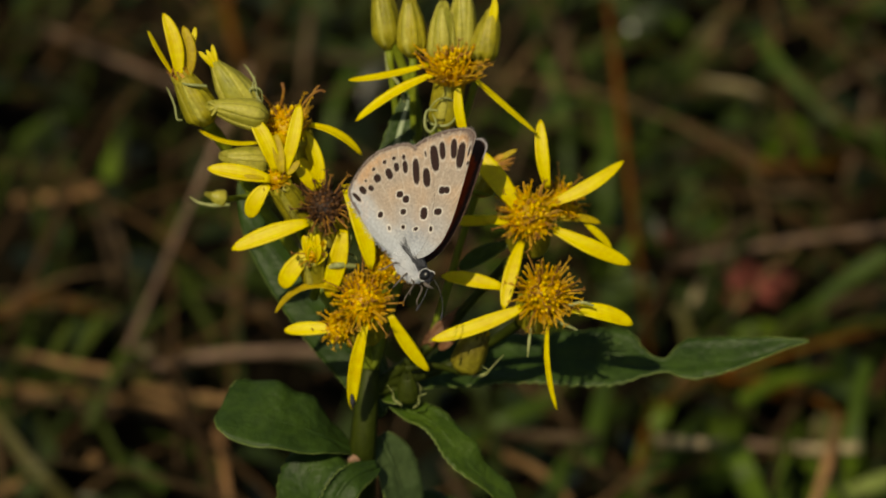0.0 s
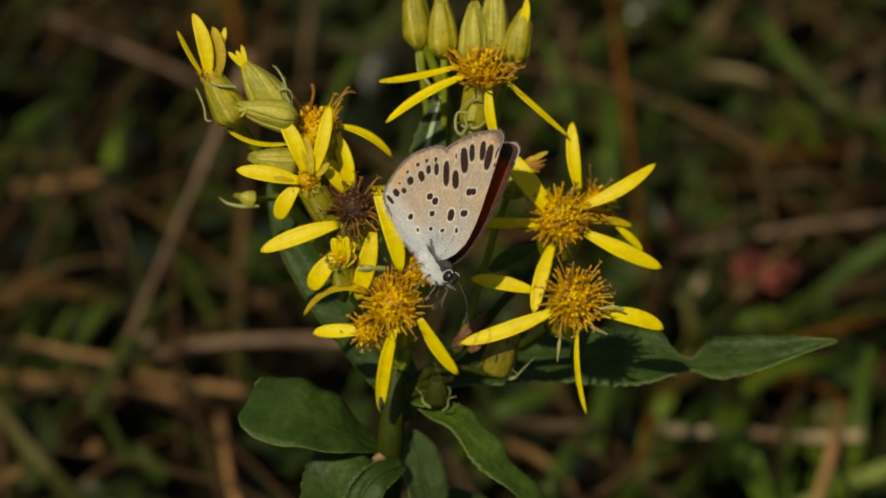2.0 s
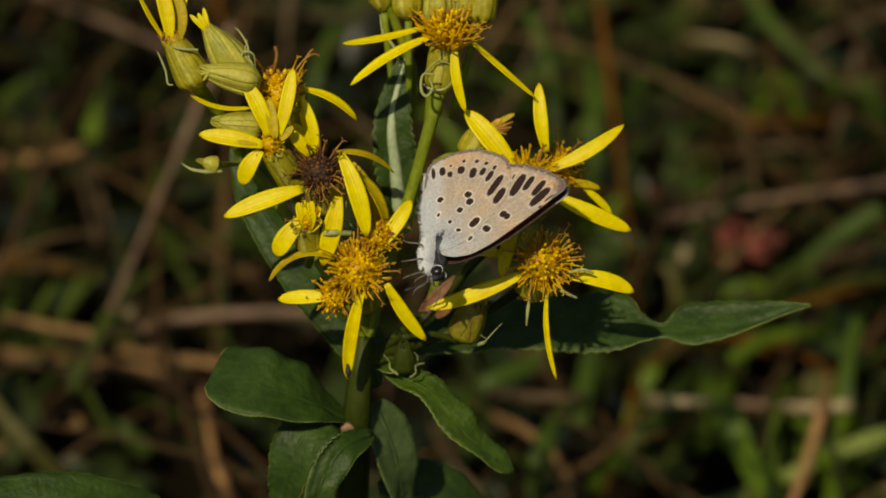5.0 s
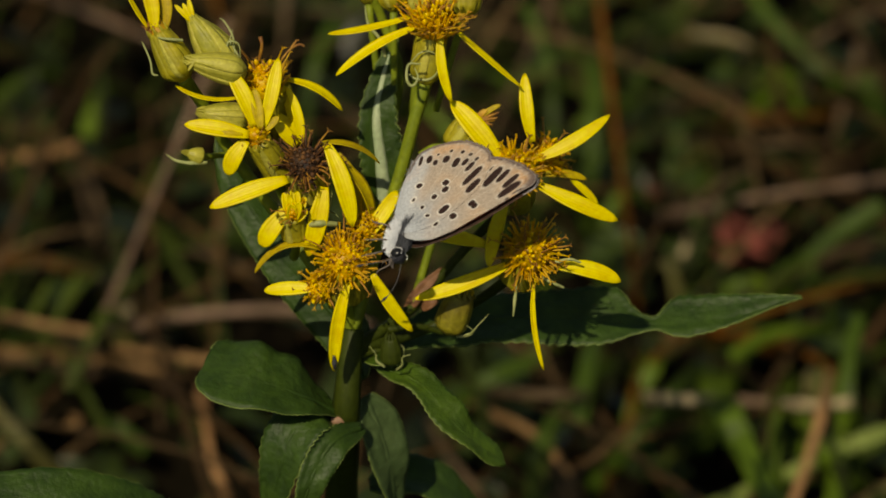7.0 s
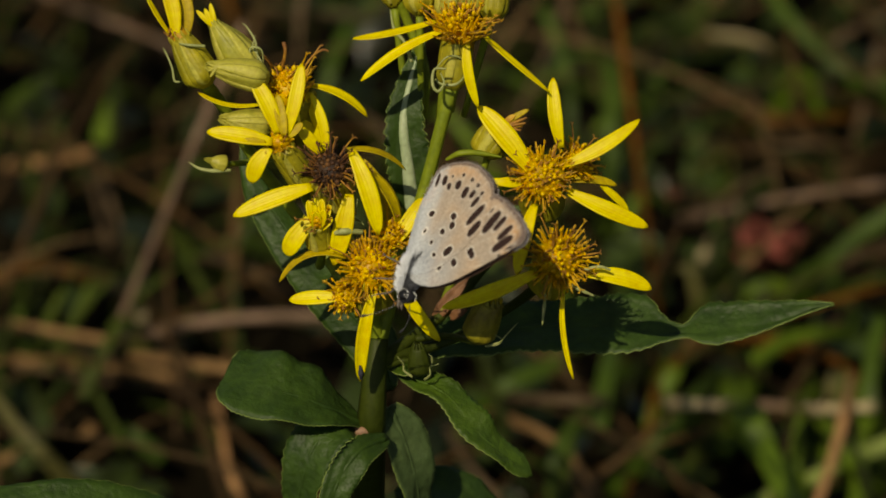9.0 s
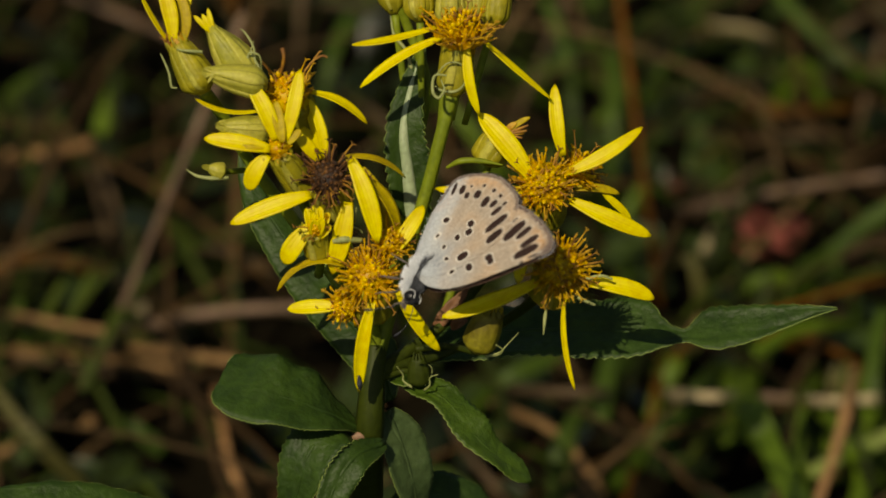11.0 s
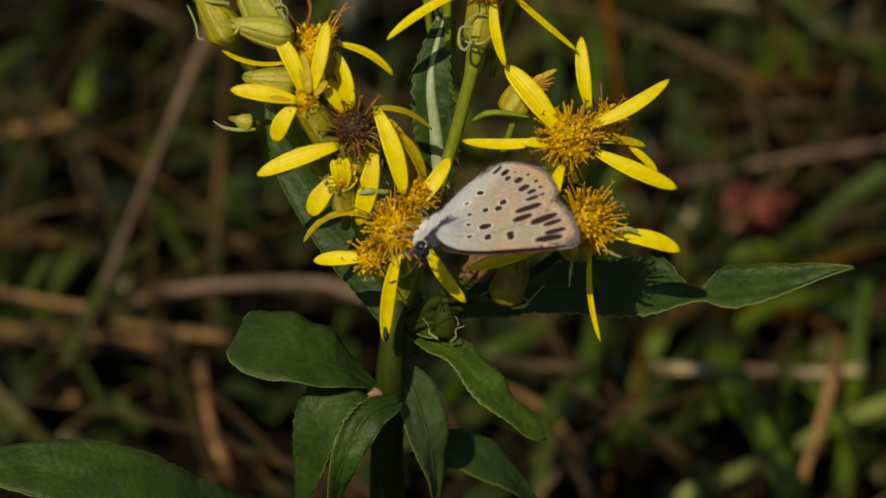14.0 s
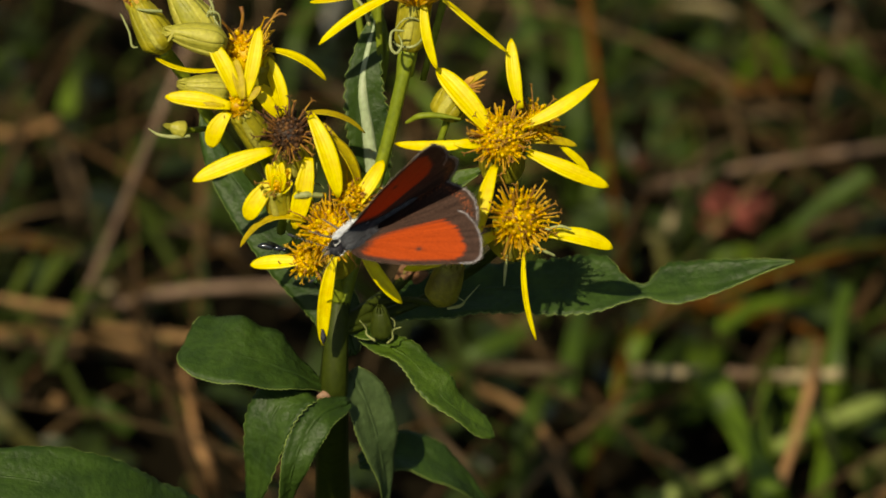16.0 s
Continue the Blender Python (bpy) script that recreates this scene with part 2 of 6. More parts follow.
class Shape:
    """Vertices, faces and surface coordinates that grow piece by piece."""

    def __init__(self):
        self.v, self.f, self.uv, self.n = [], [], [], 0

    def add(self, v, f, uv):
        self.f += [tuple(i + self.n for i in q) for q in f]
        self.v.append(v)
        self.uv.append(uv)
        self.n += len(v)
        return self

    def tube(self, line, radius, sides=8, squash=1.0, turn=None):
        line = np.asarray(line, float)
        k = len(line)
        radius = np.broadcast_to(np.asarray(radius, float), (k,)) if np.ndim(radius) < 2 else radius
        t = np.gradient(line, axis=0)
        t /= np.linalg.norm(t, axis=1)[:, None] + 1e-12
        ref = np.array([0.31, 0.22, 0.93]) if abs(t[0] @ [0.31, 0.22, 0.93]) < 0.9 else np.array([1.0, 0, 0])
        if turn is not None:
            ref = np.asarray(turn, float)
        v = np.empty((k, sides, 3))
        ang = np.arange(sides) * 2 * np.pi / sides
        for i in range(k):
            a = unit(ref - t[i] * (ref @ t[i]))
            b = np.cross(t[i], a)
            ref = a
            r = radius[i]
            v[i] = line[i] + (np.cos(ang)[:, None] * a + np.sin(ang)[:, None] * b * squash) * (r if np.ndim(r) == 0 else r[:, None])
        f = [(i * sides + j, i * sides + (j + 1) % sides, (i + 1) * sides + (j + 1) % sides, (i + 1) * sides + j)
             for i in range(k - 1) for j in range(sides)]
        f += [tuple(range(sides))[::-1], tuple(range((k - 1) * sides, k * sides))]
        uv = np.array([(i / (k - 1), j / sides) for i in range(k) for j in range(sides)])
        return self.add(v.reshape(-1, 3), f, uv)

    def sheet(self, p, thick):
        """A thin solid sheet over a grid of points, thick metres through."""
        p = np.asarray(p, float)
        k, m = p.shape[:2]
        n = np.cross(np.gradient(p, axis=0), np.gradient(p, axis=1))
        n /= np.linalg.norm(n, axis=2)[..., None] + 1e-15
        v = np.concatenate([(p + n * thick / 2).reshape(-1, 3), (p - n * thick / 2).reshape(-1, 3)])
        h = k * m
        f = []
        for i in range(k - 1):
            for j in range(m - 1):
                a, b, c, d = i * m + j, (i + 1) * m + j, (i + 1) * m + j + 1, i * m + j + 1
                f += [(a, b, c, d), (a + h, d + h, c + h, b + h)]
        edge = [i * m for i in range(k)] + [(k - 1) * m + j for j in range(1, m)] + \
               [i * m + m - 1 for i in range(k - 2, -1, -1)] + [j for j in range(m - 2, 0, -1)]
        f += [(a, a + h, b + h, b) for a, b in zip(edge, edge[1:] + edge[:1])]
        uv = np.array([(i / (k - 1), j / (m - 1)) for i in range(k) for j in range(m)] * 2)
        return self.add(v, f, uv)

    def ball(self, centre, size, rows=10, cols=14, turn=None):
        th = np.linspace(0, np.pi, rows)
        ph = np.arange(cols) * 2 * np.pi / cols
        th[0], th[-1] = 0.04, np.pi - 0.04
        g = np.array([[(np.cos(a), np.sin(a) * np.cos(b), np.sin(a) * np.sin(b)) for b in ph] for a in th]) * np.asarray(size)
        if turn is not None:
            g = g @ np.asarray(turn).T
        v = (g + np.asarray(centre)).reshape(-1, 3)
        f = [(i * cols + j, i * cols + (j + 1) % cols, (i + 1) * cols + (j + 1) % cols, (i + 1) * cols + j)
             for i in range(rows - 1) for j in range(cols)]
        f += [tuple(range(cols))[::-1], tuple(range((rows - 1) * cols, rows * cols))]
        return self.add(v, f, np.array([(i / rows, j / cols) for i in range(rows) for j in range(cols)]))

    def mesh(self, name, mat, off=None):
        v = np.concatenate(self.v) - (np.zeros(3) if off is None else np.array(off))
        uv = np.concatenate(self.uv)
        me = bpy.data.meshes.new(name)
        me.from_pydata(v.tolist(), [], self.f)
        lay = me.uv_layers.new(name="UVMap")
        idx = np.empty(len(me.loops), int)
        me.loops.foreach_get("vertex_index", idx)
        lay.data.foreach_set("uv", uv[idx].ravel())
        me.polygons.foreach_set("use_smooth", np.ones(len(me.polygons), bool))
        me.materials.append(mat)
        me.update()
        return me


def part(name, shape, mat, parent, label="", off=None):
    ob = new(name, shape.mesh(name, mat, off))
    ob.parent = parent
    return tagged(ob, label)


def thing(name, at=(0, 0, 0)):
    ob = new(name)
    ob.location = at
    ob.empty_display_size = 0.005
    return ob


def straps(base, tip, width, bow=(0, 0, 0), face=(0, 0.35, 1), curl=0.0, fold=0.25, rows=16, cols=7, thick=0.13, pointed=0.0):
    """The grid of a ray floret: narrow claw, broad middle, blunt notched tip."""
    width *= 0.85
    line = bezier(base, tip, bow, rows)
    t = np.gradient(line, axis=0)
    t /= np.linalg.norm(t, axis=1)[:, None]
    s = np.linspace(0, 1, rows)
    w = width / 2 * (0.45 + 0.55 * np.sin(np.clip(s / 0.5, 0, 1) * np.pi / 2)) * np.clip(1 - ((s - 0.42) / 0.585).clip(0, 1) ** (2.9 - pointed), 0.012, 1) ** 0.62
    g = np.empty((rows, cols, 3))
    v = np.linspace(-1, 1, cols)
    for i in range(rows):
        n = unit(np.asarray(face, float) - t[i] * (np.asarray(face, float) @ t[i]))
        side = np.cross(t[i], n)
        a = curl * s[i]
        side, n = side * math.cos(a) + n * math.sin(a), n * math.cos(a) - side * math.sin(a)
        rib = 0.02 * np.cos(v * 2 * np.pi)
        g[i] = line[i] + side * (v * w[i])[:, None] + n * ((v * v - 0.4) * w[i] * fold + rib * width * 0.3)[:, None]
    return spot(g), thick * 0.001


def leaf_grid(line, left, right, face, teeth=22, depth=0.07, fold=0.2, rows=70, cols=13, wave=0.03, blunt=0.0, profile=None):
    """The grid of a serrated leaf along a midrib: half widths left and right in millimetres."""
    mid = spline(line, rows)
    t = np.gradient(mid, axis=0)
    t /= np.linalg.norm(t, axis=1)[:, None]
    s = np.linspace(0, 1, rows)
    shape = np.sin(np.pi * np.clip(s * 0.97 + 0.03, 0, 1) ** 0.8) ** 0.75
    shape = shape * (1 - blunt) + blunt * np.minimum(1, np.sin(np.pi * np.clip(s * 0.97 + 0.03, 0, 1)) * 4.0) ** 0.7 * (0.30 + 0.70 * np.clip(s * 1.5, 0, 1))
    saw = 1 - depth * ((s * teeth) % 1.0)
    g = np.empty((rows, cols, 3))
    v = np.linspace(-1, 1, cols)
    face = np.asarray(face, float)
    for i in range(rows):
        f = face if face.ndim == 1 else face[0] * (1 - s[i]) + face[1] * s[i]
        n = unit(f - t[i] * (f @ t[i]))
        side = np.cross(t[i], n)
        lw, rw = left * shape[i] * saw[i], right * shape[i] * saw[(i + 2) % rows]
        if profile:
            lw, rw = (np.interp(s[i], [r[0] for r in profile], [r[k] for r in profile]) * saw[(i + k) % rows] for k in (1, 2))
        w = np.where(v < 0, lw, rw) + 0.06
        vein = 0.022 * np.sin(s[i] * 46 - np.abs(v) * 6) * (1 - np.abs(v)) * np.abs(v) * 3
        vein = vein + 0.30 * np.array([noise.noise((s[i] * 8 + line[0][0], k * 2.2, line[0][1])) for k in v]) * min(1.0, left / 3)
        g[i] = mid[i] + side * (v * w)[:, None] + n * (np.abs(v) ** 1.2 * w * fold + vein
                                                       + wave * w * np.sin(s[i] * 17 + 2 * np.sign(v)) * np.abs(v))[:, None]
    return spot(g)


# ---- ground ----


def make_ground():
    k = 90
    a = np.sinh(np.linspace(-8.2, 8.2, k)) / math.sinh(8.2) * 900
    g = np.empty((k, k, 3))
    for i in range(k):
        for j in range(k):
            x, y = a[i], a[j] + 0.25
            near = math.exp(-(x * x + y * y) / 9)
            g[i, j] = x, y, near * (0.006 * noise.noise((x * 14, y * 14, 0)) + 0.003 * noise.noise((x * 60, y * 60, 3))) - 0.006
    s = Shape()
    f = [(i * k + j, (i + 1) * k + j, (i + 1) * k + j + 1, i * k + j + 1) for i in range(k - 1) for j in range(k - 1)]
    s.add(g.reshape(-1, 3), f, np.zeros((k * k, 2)))
    tagged(new("ground", s.mesh("ground", SOIL)), "brown meadow soil under dead grass, deep shade put into its colour", "ground", kind="structure")


make_ground()


def blades(name, mat, count, area, height, width, lie, label, seed, hole=None):
    """Many blades of grass over a strip of meadow. lie: how flat they lie, 0 upright to 1 flat."""
    rng = random.Random(seed)
    s = Shape()
    for _ in range(count):
        x, y = rng.uniform(area[0], area[1]), rng.uniform(area[2], area[3])
        h, w = rng.uniform(*height), rng.uniform(*width)
        if hole and hole[0] < x < hole[1] and hole[2] < y < hole[3]:
            continue
        a = rng.uniform(0, 2 * math.pi)
        flat = rng.uniform(*lie)
        d = np.array([math.cos(a), math.sin(a), 0])
        z0 = rng.uniform(0.0, 0.03) * flat - 0.004
        base = np.array([x, y, z0])
        if y < 0.10 and h * (1 - flat) > 0.05:
            h *= 0.5
        tip = base + d * h * flat + np.array([0, 0, h * (1 - flat) ** 0.7 * 0.95 + 0.002])
        line = bezier(base, tip, np.array([0, 0, 0.12 * h * flat]) - d * 0.08 * h * (1 - flat), 7)
        side = np.array([-d[1], d[0], 0.25 * rng.uniform(-1, 1)])
        taper = np.array([0.75, 1, 1, 0.9, 0.75, 0.5, 0.08]) * w / 2
        g = np.empty((7, 3, 3))
        for i in range(7):
            g[i] = [line[i] - side * taper[i], line[i] - np.array([0, 0, 0.3 * taper[i]]), line[i] + side * taper[i]]
        n = 21
        f = [(i * 3 + j, (i + 1) * 3 + j, (i + 1) * 3 + j + 1, i * 3 + j + 1) for i in range(6) for j in range(2)]
        s.add(g.reshape(-1, 3), f, np.array([(i / 6, j / 2) for i in range(7) for j in range(3)]))
    tagged(new(name, s.mesh(name, mat)), label, "grass", kind="stuff")


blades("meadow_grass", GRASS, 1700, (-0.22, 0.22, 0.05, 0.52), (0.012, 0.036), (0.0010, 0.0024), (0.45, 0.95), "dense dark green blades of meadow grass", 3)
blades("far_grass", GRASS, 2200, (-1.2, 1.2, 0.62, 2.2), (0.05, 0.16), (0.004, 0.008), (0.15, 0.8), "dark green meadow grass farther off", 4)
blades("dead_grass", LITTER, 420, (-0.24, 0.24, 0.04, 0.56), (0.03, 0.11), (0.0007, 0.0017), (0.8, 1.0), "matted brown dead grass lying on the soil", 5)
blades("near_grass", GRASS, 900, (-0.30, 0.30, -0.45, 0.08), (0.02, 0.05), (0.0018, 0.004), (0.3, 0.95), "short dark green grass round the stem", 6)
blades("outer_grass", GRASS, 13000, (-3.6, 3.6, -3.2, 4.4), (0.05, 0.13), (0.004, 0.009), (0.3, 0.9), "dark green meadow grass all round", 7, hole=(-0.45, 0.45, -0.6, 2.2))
blades("outer_dead_grass", LITTER, 2500, (-3.6, 3.6, -3.2, 4.4), (0.06, 0.2), (0.003, 0.006), (0.8, 1.0), "brown dead grass lying in the meadow", 8, hole=(-0.45, 0.45, -0.6, 2.2))


def herbs(count, seed):
    """Small oval leaves of low herbs between the grass."""
    rng = random.Random(seed)
    s = Shape()
    for _ in range(count):
        p = np.array([rng.uniform(-0.2, 0.2), rng.uniform(0.06, 0.5), rng.uniform(0.001, 0.013)])
        a, r = rng.uniform(0, 2 * math.pi), rng.uniform(0.0018, 0.0046)
        d = np.array([math.cos(a), math.sin(a), rng.uniform(-0.2, 0.6)])
        e = np.array([-math.sin(a), math.cos(a), rng.uniform(-0.4, 0.4)])
        v = [p + d * r * c * 1.5 + e * r * 0.8 * q + np.array([0, 0, 0.25 * r * (q * q - c * c)]) for c, q in
             ((-1, 0), (-0.6, -0.75), (0.1, -1), (0.7, -0.65), (1.1, 0), (0.7, 0.65), (0.1, 1), (-0.6, 0.75), (0, 0))]
        s.add(np.array(v), [(8, i, (i + 1) % 8) for i in range(8)], np.zeros((9, 2)))
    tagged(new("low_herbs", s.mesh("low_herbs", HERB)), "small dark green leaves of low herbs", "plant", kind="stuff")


herbs(1300, 17)
blades("dry_wisps", WISP_DRY, 340, (-0.24, 0.24, 0.06, 0.6), (0.03, 0.10), (0.0008, 0.0016), (0.82, 0.98), "thin dry grass stems crossing the meadow", 9)


def stalk(name, points, width, mat, label, category="dry stalk", sides=9, squash=0.55, group="dry stalks in the meadow"):
    """A dry stalk through a few points on the slope, its ends bent down to the soil."""
    pts = [spot(p) for p in points]
    n = 8 * len(pts)
    line = spline(pts, n)
    base = line[0].copy()
    base[2] = 0
    r = np.full(n, width / 2000) * (1 + 0.12 * np.sin(np.linspace(0, 9, n)) + 0.05 * np.sin(np.linspace(0, 37, n)))
    across = np.cross(np.array(OUT), line[n // 2 + 1] - line[n // 2 - 1])
    s = Shape().tube(line, r, sides, squash, turn=across)
    ob = new(name, s.mesh(name, mat, base))
    ob.location = base
    return tagged(ob, label, category, group)


DRY = "flat dry tan grass stalk lying in the meadow"
GREY = "grey-brown dry stem leaning through the grass"
RUST = "rust-brown dry stem among green grass"
stalk("dry_stalk", [(-67.1, -27.9, -225.7), (-62.4, -20.6, -212.3), (-52.7, 1.1, -204.5), (-42.4, 25.7, -203.4), (-36.4, 41.3, -207.1)], 1.3, STRAW_ROSE, "thin greyish tan dry stem leaning through the grass")
stalk("dry_stalk", [(-96.6, -17.5, -232.6), (-82.6, -20.1, -222.8), (-62.8, -21.9, -213.9), (-46.2, -24.0, -214.5), (-38.7, -26.5, -229.2)], 1.80, STRAW, DRY)
stalk("dry_stalk", [(-59.8, -17.2, -239.5), (-51.4, -15.0, -227.7), (-38.5, -13.2, -225.1), (-23.7, -13.2, -225.1), (-9.1, -17.2, -239.5)], 2.05, STRAW_GREY, DRY)
stalk("dry_stalk", [(-42.9, -26.4, -227.7), (-40.3, -28.2, -196.1), (-38.9, -32.2, -184.6), (-37.4, -38.4, -179.9), (-34.9, -44.2, -178.9), (-33.8, -51.5, -195.6)], 1.7, STRAW_WARM, "pale dry grass leaf curving down to the soil")
stalk("dry_stalk", [(-86.9, 55.3, -316.1), (-74.7, 49.6, -302.3), (-63.0, 44.7, -289.5), (-53.6, 40.5, -287.4), (-43.1, 34.4, -305.6)], 1.7, STRAW_ROSE, "pinkish grey dry stem leaning through the grass")
stalk("dry_stalk", [(32.0, 57.8, -244.5), (33.9, 41.1, -239.4), (35.5, 28.0, -235.7), (37.0, 15.1, -232.1), (39.3, 0.1, -235.7), (41.6, -13.0, -246.5)], 1.5, STRAW_RUST, RUST)
stalk("dry_stalk", [(45.7, 6.0, -269.1), (50.8, 6.9, -254.2), (67.4, 10.0, -248.3), (85.8, 12.7, -248.5), (103.9, 14.9, -274.0)], 1.5, STRAW_ROSE, DRY)
stalk("dry_stalk", [(59.0, 25.5, -294.2), (62.3, 25.7, -278.1), (71.1, 26.1, -275.5), (80.6, 26.6, -279.3), (88.4, 27.5, -296.7)], 1.80, STRAW_RUST, RUST)
stalk("dry_stalk", [(90.2, 44.3, -292.2), (88.0, 35.9, -288.0), (85.2, 27.7, -284.0), (84.1, 20.7, -289.7)], 1.80, STRAW_GREY, GREY)
stalk("dry_leaf_blade", [(10.2, -27.5, -227.9), (13.7, -26.6, -195.0), (21.5, -26.6, -185.3), (28.7, -27.2, -191.0), (34.5, -29.1, -225.9)], 1.8, STRAW_GREY, "dull grey-brown dead grass leaf on the ground", squash=0.2)
stalk("dry_leaf_blade", [(40.4, -28.6, -226.5), (41.5, -27.3, -187.6), (45.6, -27.2, -181.2), (50.5, -27.6, -187.1), (57.8, -29.5, -225.4)], 2.0, STRAW_PALE, "pale straw-coloured dead grass leaf on the ground", squash=0.2)
stalk("dry_stalk", [(37.6, -30.5, -224.1), (41.3, -22.8, -216.0), (47.4, -17.0, -213.7), (61.9, -12.4, -213.2), (79.8, -7.4, -219.5), (100.8, -4.3, -252.8)], 1.3, STRAW_RUST, RUST)
stalk("dry_stalk", [(7.0, -28.9, -224.5), (11.7, -30.7, -205.9), (20.3, -34.7, -194.3), (27.0, -43.7, -186.0), (29.9, -53.4, -194.8)], 1.89, STRAW, DRY)
stalk("dry_stalk", [(0.6, -32.4, -220.0), (4.5, -38.4, -196.2), (8.6, -43.0, -190.2), (13.8, -50.5, -196.8)], 1.64, STRAW_GREY, GREY)
stalk("dry_stalk", [(26.4, 55.8, -290.7), (23.2, 45.1, -286.8), (19.1, 35.8, -284.6), (15.1, 26.0, -285.1), (12.3, 19.8, -290.1)], 1.20, STRAW_GREY, GREY)
stalk("dry_stalk", [(-28.4, 58.4, -294.0), (-29.5, 46.6, -291.9), (-30.2, 38.6, -294.7), (-31.0, 29.5, -300.9)], 1.48, STRAW_GREY, GREY)
stalk("dry_stalk", [(-46.9, 61.7, -291.7), (-44.3, 52.0, -285.8), (-42.2, 45.3, -290.3), (-41.2, 39.6, -313.8)], 1.97, STRAW_RUST, RUST)
stalk("dry_stalk", [(-23.4, 31.3, -301.6), (-16.5, 27.0, -279.8), (-10.6, 22.6, -267.7), (1.8, 12.4, -264.4), (9.7, 4.6, -270.7)], 1.80, STRAW_GREY, GREY)
stalk("dry_stalk", [(-42.0, 52.6, -328.8), (-31.2, 49.8, -305.8), (-16.9, 48.3, -300.6), (-2.9, 46.0, -320.3)], 1.31, STRAW_GREY, GREY)
stalk("dry_stalk", [(50.4, 47.9, -322.9), (56.4, 44.9, -305.9), (64.5, 43.8, -304.6), (73.7, 39.6, -313.8)], 1.56, STRAW_PALE, "short pale broken straw in the grass")
stalk("dry_stalk", [(63.3, 22.1, -289.8), (66.7, 17.5, -264.4), (58.0, 12.2, -254.4), (49.1, 4.6, -269.0)], 1.23, STRAW_GREY, GREY)
stalk("dry_stalk", [(70.5, -21.4, -235.8), (61.7, -18.3, -221.8), (54.6, -15.8, -225.1), (50.7, -14.0, -245.2)], 2.13, STRAW_RUST, RUST)
stalk("dry_stalk", [(-50.6, -1.0, -261.8), (-41.6, -2.3, -242.4), (-33.9, -5.3, -238.5), (-26.8, -9.8, -250.6)], 1.48, STRAW_GREY, GREY)
stalk("dry_stalk", [(-94.8, -8.7, -250.4), (-84.5, -5.5, -238.2), (-78.0, -3.3, -237.7), (-68.4, -5.3, -238.5), (-63.3, -7.1, -254.1)], 1.89, STRAW_RUST, RUST)
stalk("dry_stalk", [(-71.0, 19.8, -288.4), (-66.0, 11.2, -259.6), (-60.8, -1.0, -250.5), (-57.7, -8.7, -253.6)], 1.48, STRAW_GREY, GREY)
stalk("dry_stalk", [(100.8, 51.9, -302.0), (90.8, 48.1, -297.1), (81.5, 43.4, -297.6), (70.7, 34.5, -307.3)], 1.72, STRAW_GREY, GREY)
stalk("dry_stalk", [(91.3, 1.2, -264.7), (82.7, 0.1, -248.7), (75.7, -3.2, -244.5), (67.9, -8.7, -253.6)], 1.48, STRAW_GREY, GREY)
FRESH = "broad light green blade of grass"
DIM = "blade of grass with shade put into its dark green"
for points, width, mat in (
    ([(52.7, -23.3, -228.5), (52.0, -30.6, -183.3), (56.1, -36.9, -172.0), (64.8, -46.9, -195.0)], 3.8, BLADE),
    ([(85.6, 8.0, -219.7), (76.3, 1.7, -221.4), (69.4, -5.2, -225.6), (63.7, -14.0, -243.6)], 3.4, BLADE_SHADED),
    ([(27.7, -32.0, -191.3), (29.5, -22.2, -197.4), (33.1, -12.5, -219.5), (36.1, -3.2, -257.4)], 3.4, BLADE_SHADED),
    ([(19.6, -46.0, -189.7), (20.6, -36.0, -189.5), (26.0, -28.4, -199.2), (36.0, -21.3, -234.2)], 3.0, BLADE_SHADED),
    ([(-19.0, 46.4, -288.4), (-22.7, 36.7, -279.2), (-25.0, 24.1, -279.4), (-25.6, 12.7, -281.0)], 2.6, BLADE_SHADED),
    ([(33.2, 37.2, -266.8), (33.0, 24.5, -257.1), (32.6, 12.3, -257.8), (32.1, 1.2, -266.3)], 2.8, BLADE_SHADED),
    ([(65.5, 54.5, -289.1), (72.9, 43.7, -281.7), (83.9, 33.2, -278.0), (95.5, 28.2, -297.6)], 2.6, BLADE_SHADED),
    ([(80.2, -12.3, -210.0), (77.2, -21.3, -201.7), (77.4, -30.4, -199.8), (80.2, -40.2, -210.0)], 2.8, BLADE_SHADED),
    ([(20.2, 49.4, -282.6), (24.6, 37.7, -277.3), (25.6, 23.9, -272.6), (24.7, 12.7, -279.4)], 2.4, BLADE_SHADED),
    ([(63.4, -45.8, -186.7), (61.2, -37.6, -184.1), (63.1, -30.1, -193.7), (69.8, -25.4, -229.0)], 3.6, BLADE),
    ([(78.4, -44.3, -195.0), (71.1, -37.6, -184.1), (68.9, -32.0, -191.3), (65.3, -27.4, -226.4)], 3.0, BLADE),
    ([(29.9, -44.3, -195.0), (36.5, -35.8, -186.5), (40.8, -32.0, -191.3), (49.0, -31.4, -221.3)], 3.2, BLADE_SHADED),
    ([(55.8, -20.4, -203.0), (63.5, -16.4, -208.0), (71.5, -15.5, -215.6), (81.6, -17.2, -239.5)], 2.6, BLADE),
    ([(22.2, -20.4, -206.1), (11.8, -24.4, -201.1), (6.8, -28.6, -205.4), (1.7, -36.4, -216.5)], 3.0, BLADE_SHADED),
    ([(39.9, -38.2, -193.2), (42.1, -30.3, -196.8), (46.9, -25.6, -206.0), (54.2, -22.4, -234.5)], 2.8, BLADE_SHADED),
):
    stalk("grass_blade", points, width, mat, DIM if mat is BLADE_SHADED else FRESH, "grass", squash=0.12, group="green blades in the meadow")
stalk("grass_blade", [(-86.1, -21.3, -201.7), (-79.3, -28.4, -195.9), (-71.8, -36.1, -192.5), (-64.3, -44.6, -198.0)], 3.0, BLADE_OLIVE, "half-withered olive blade of grass", "grass", squash=0.12, group="green blades in the meadow")
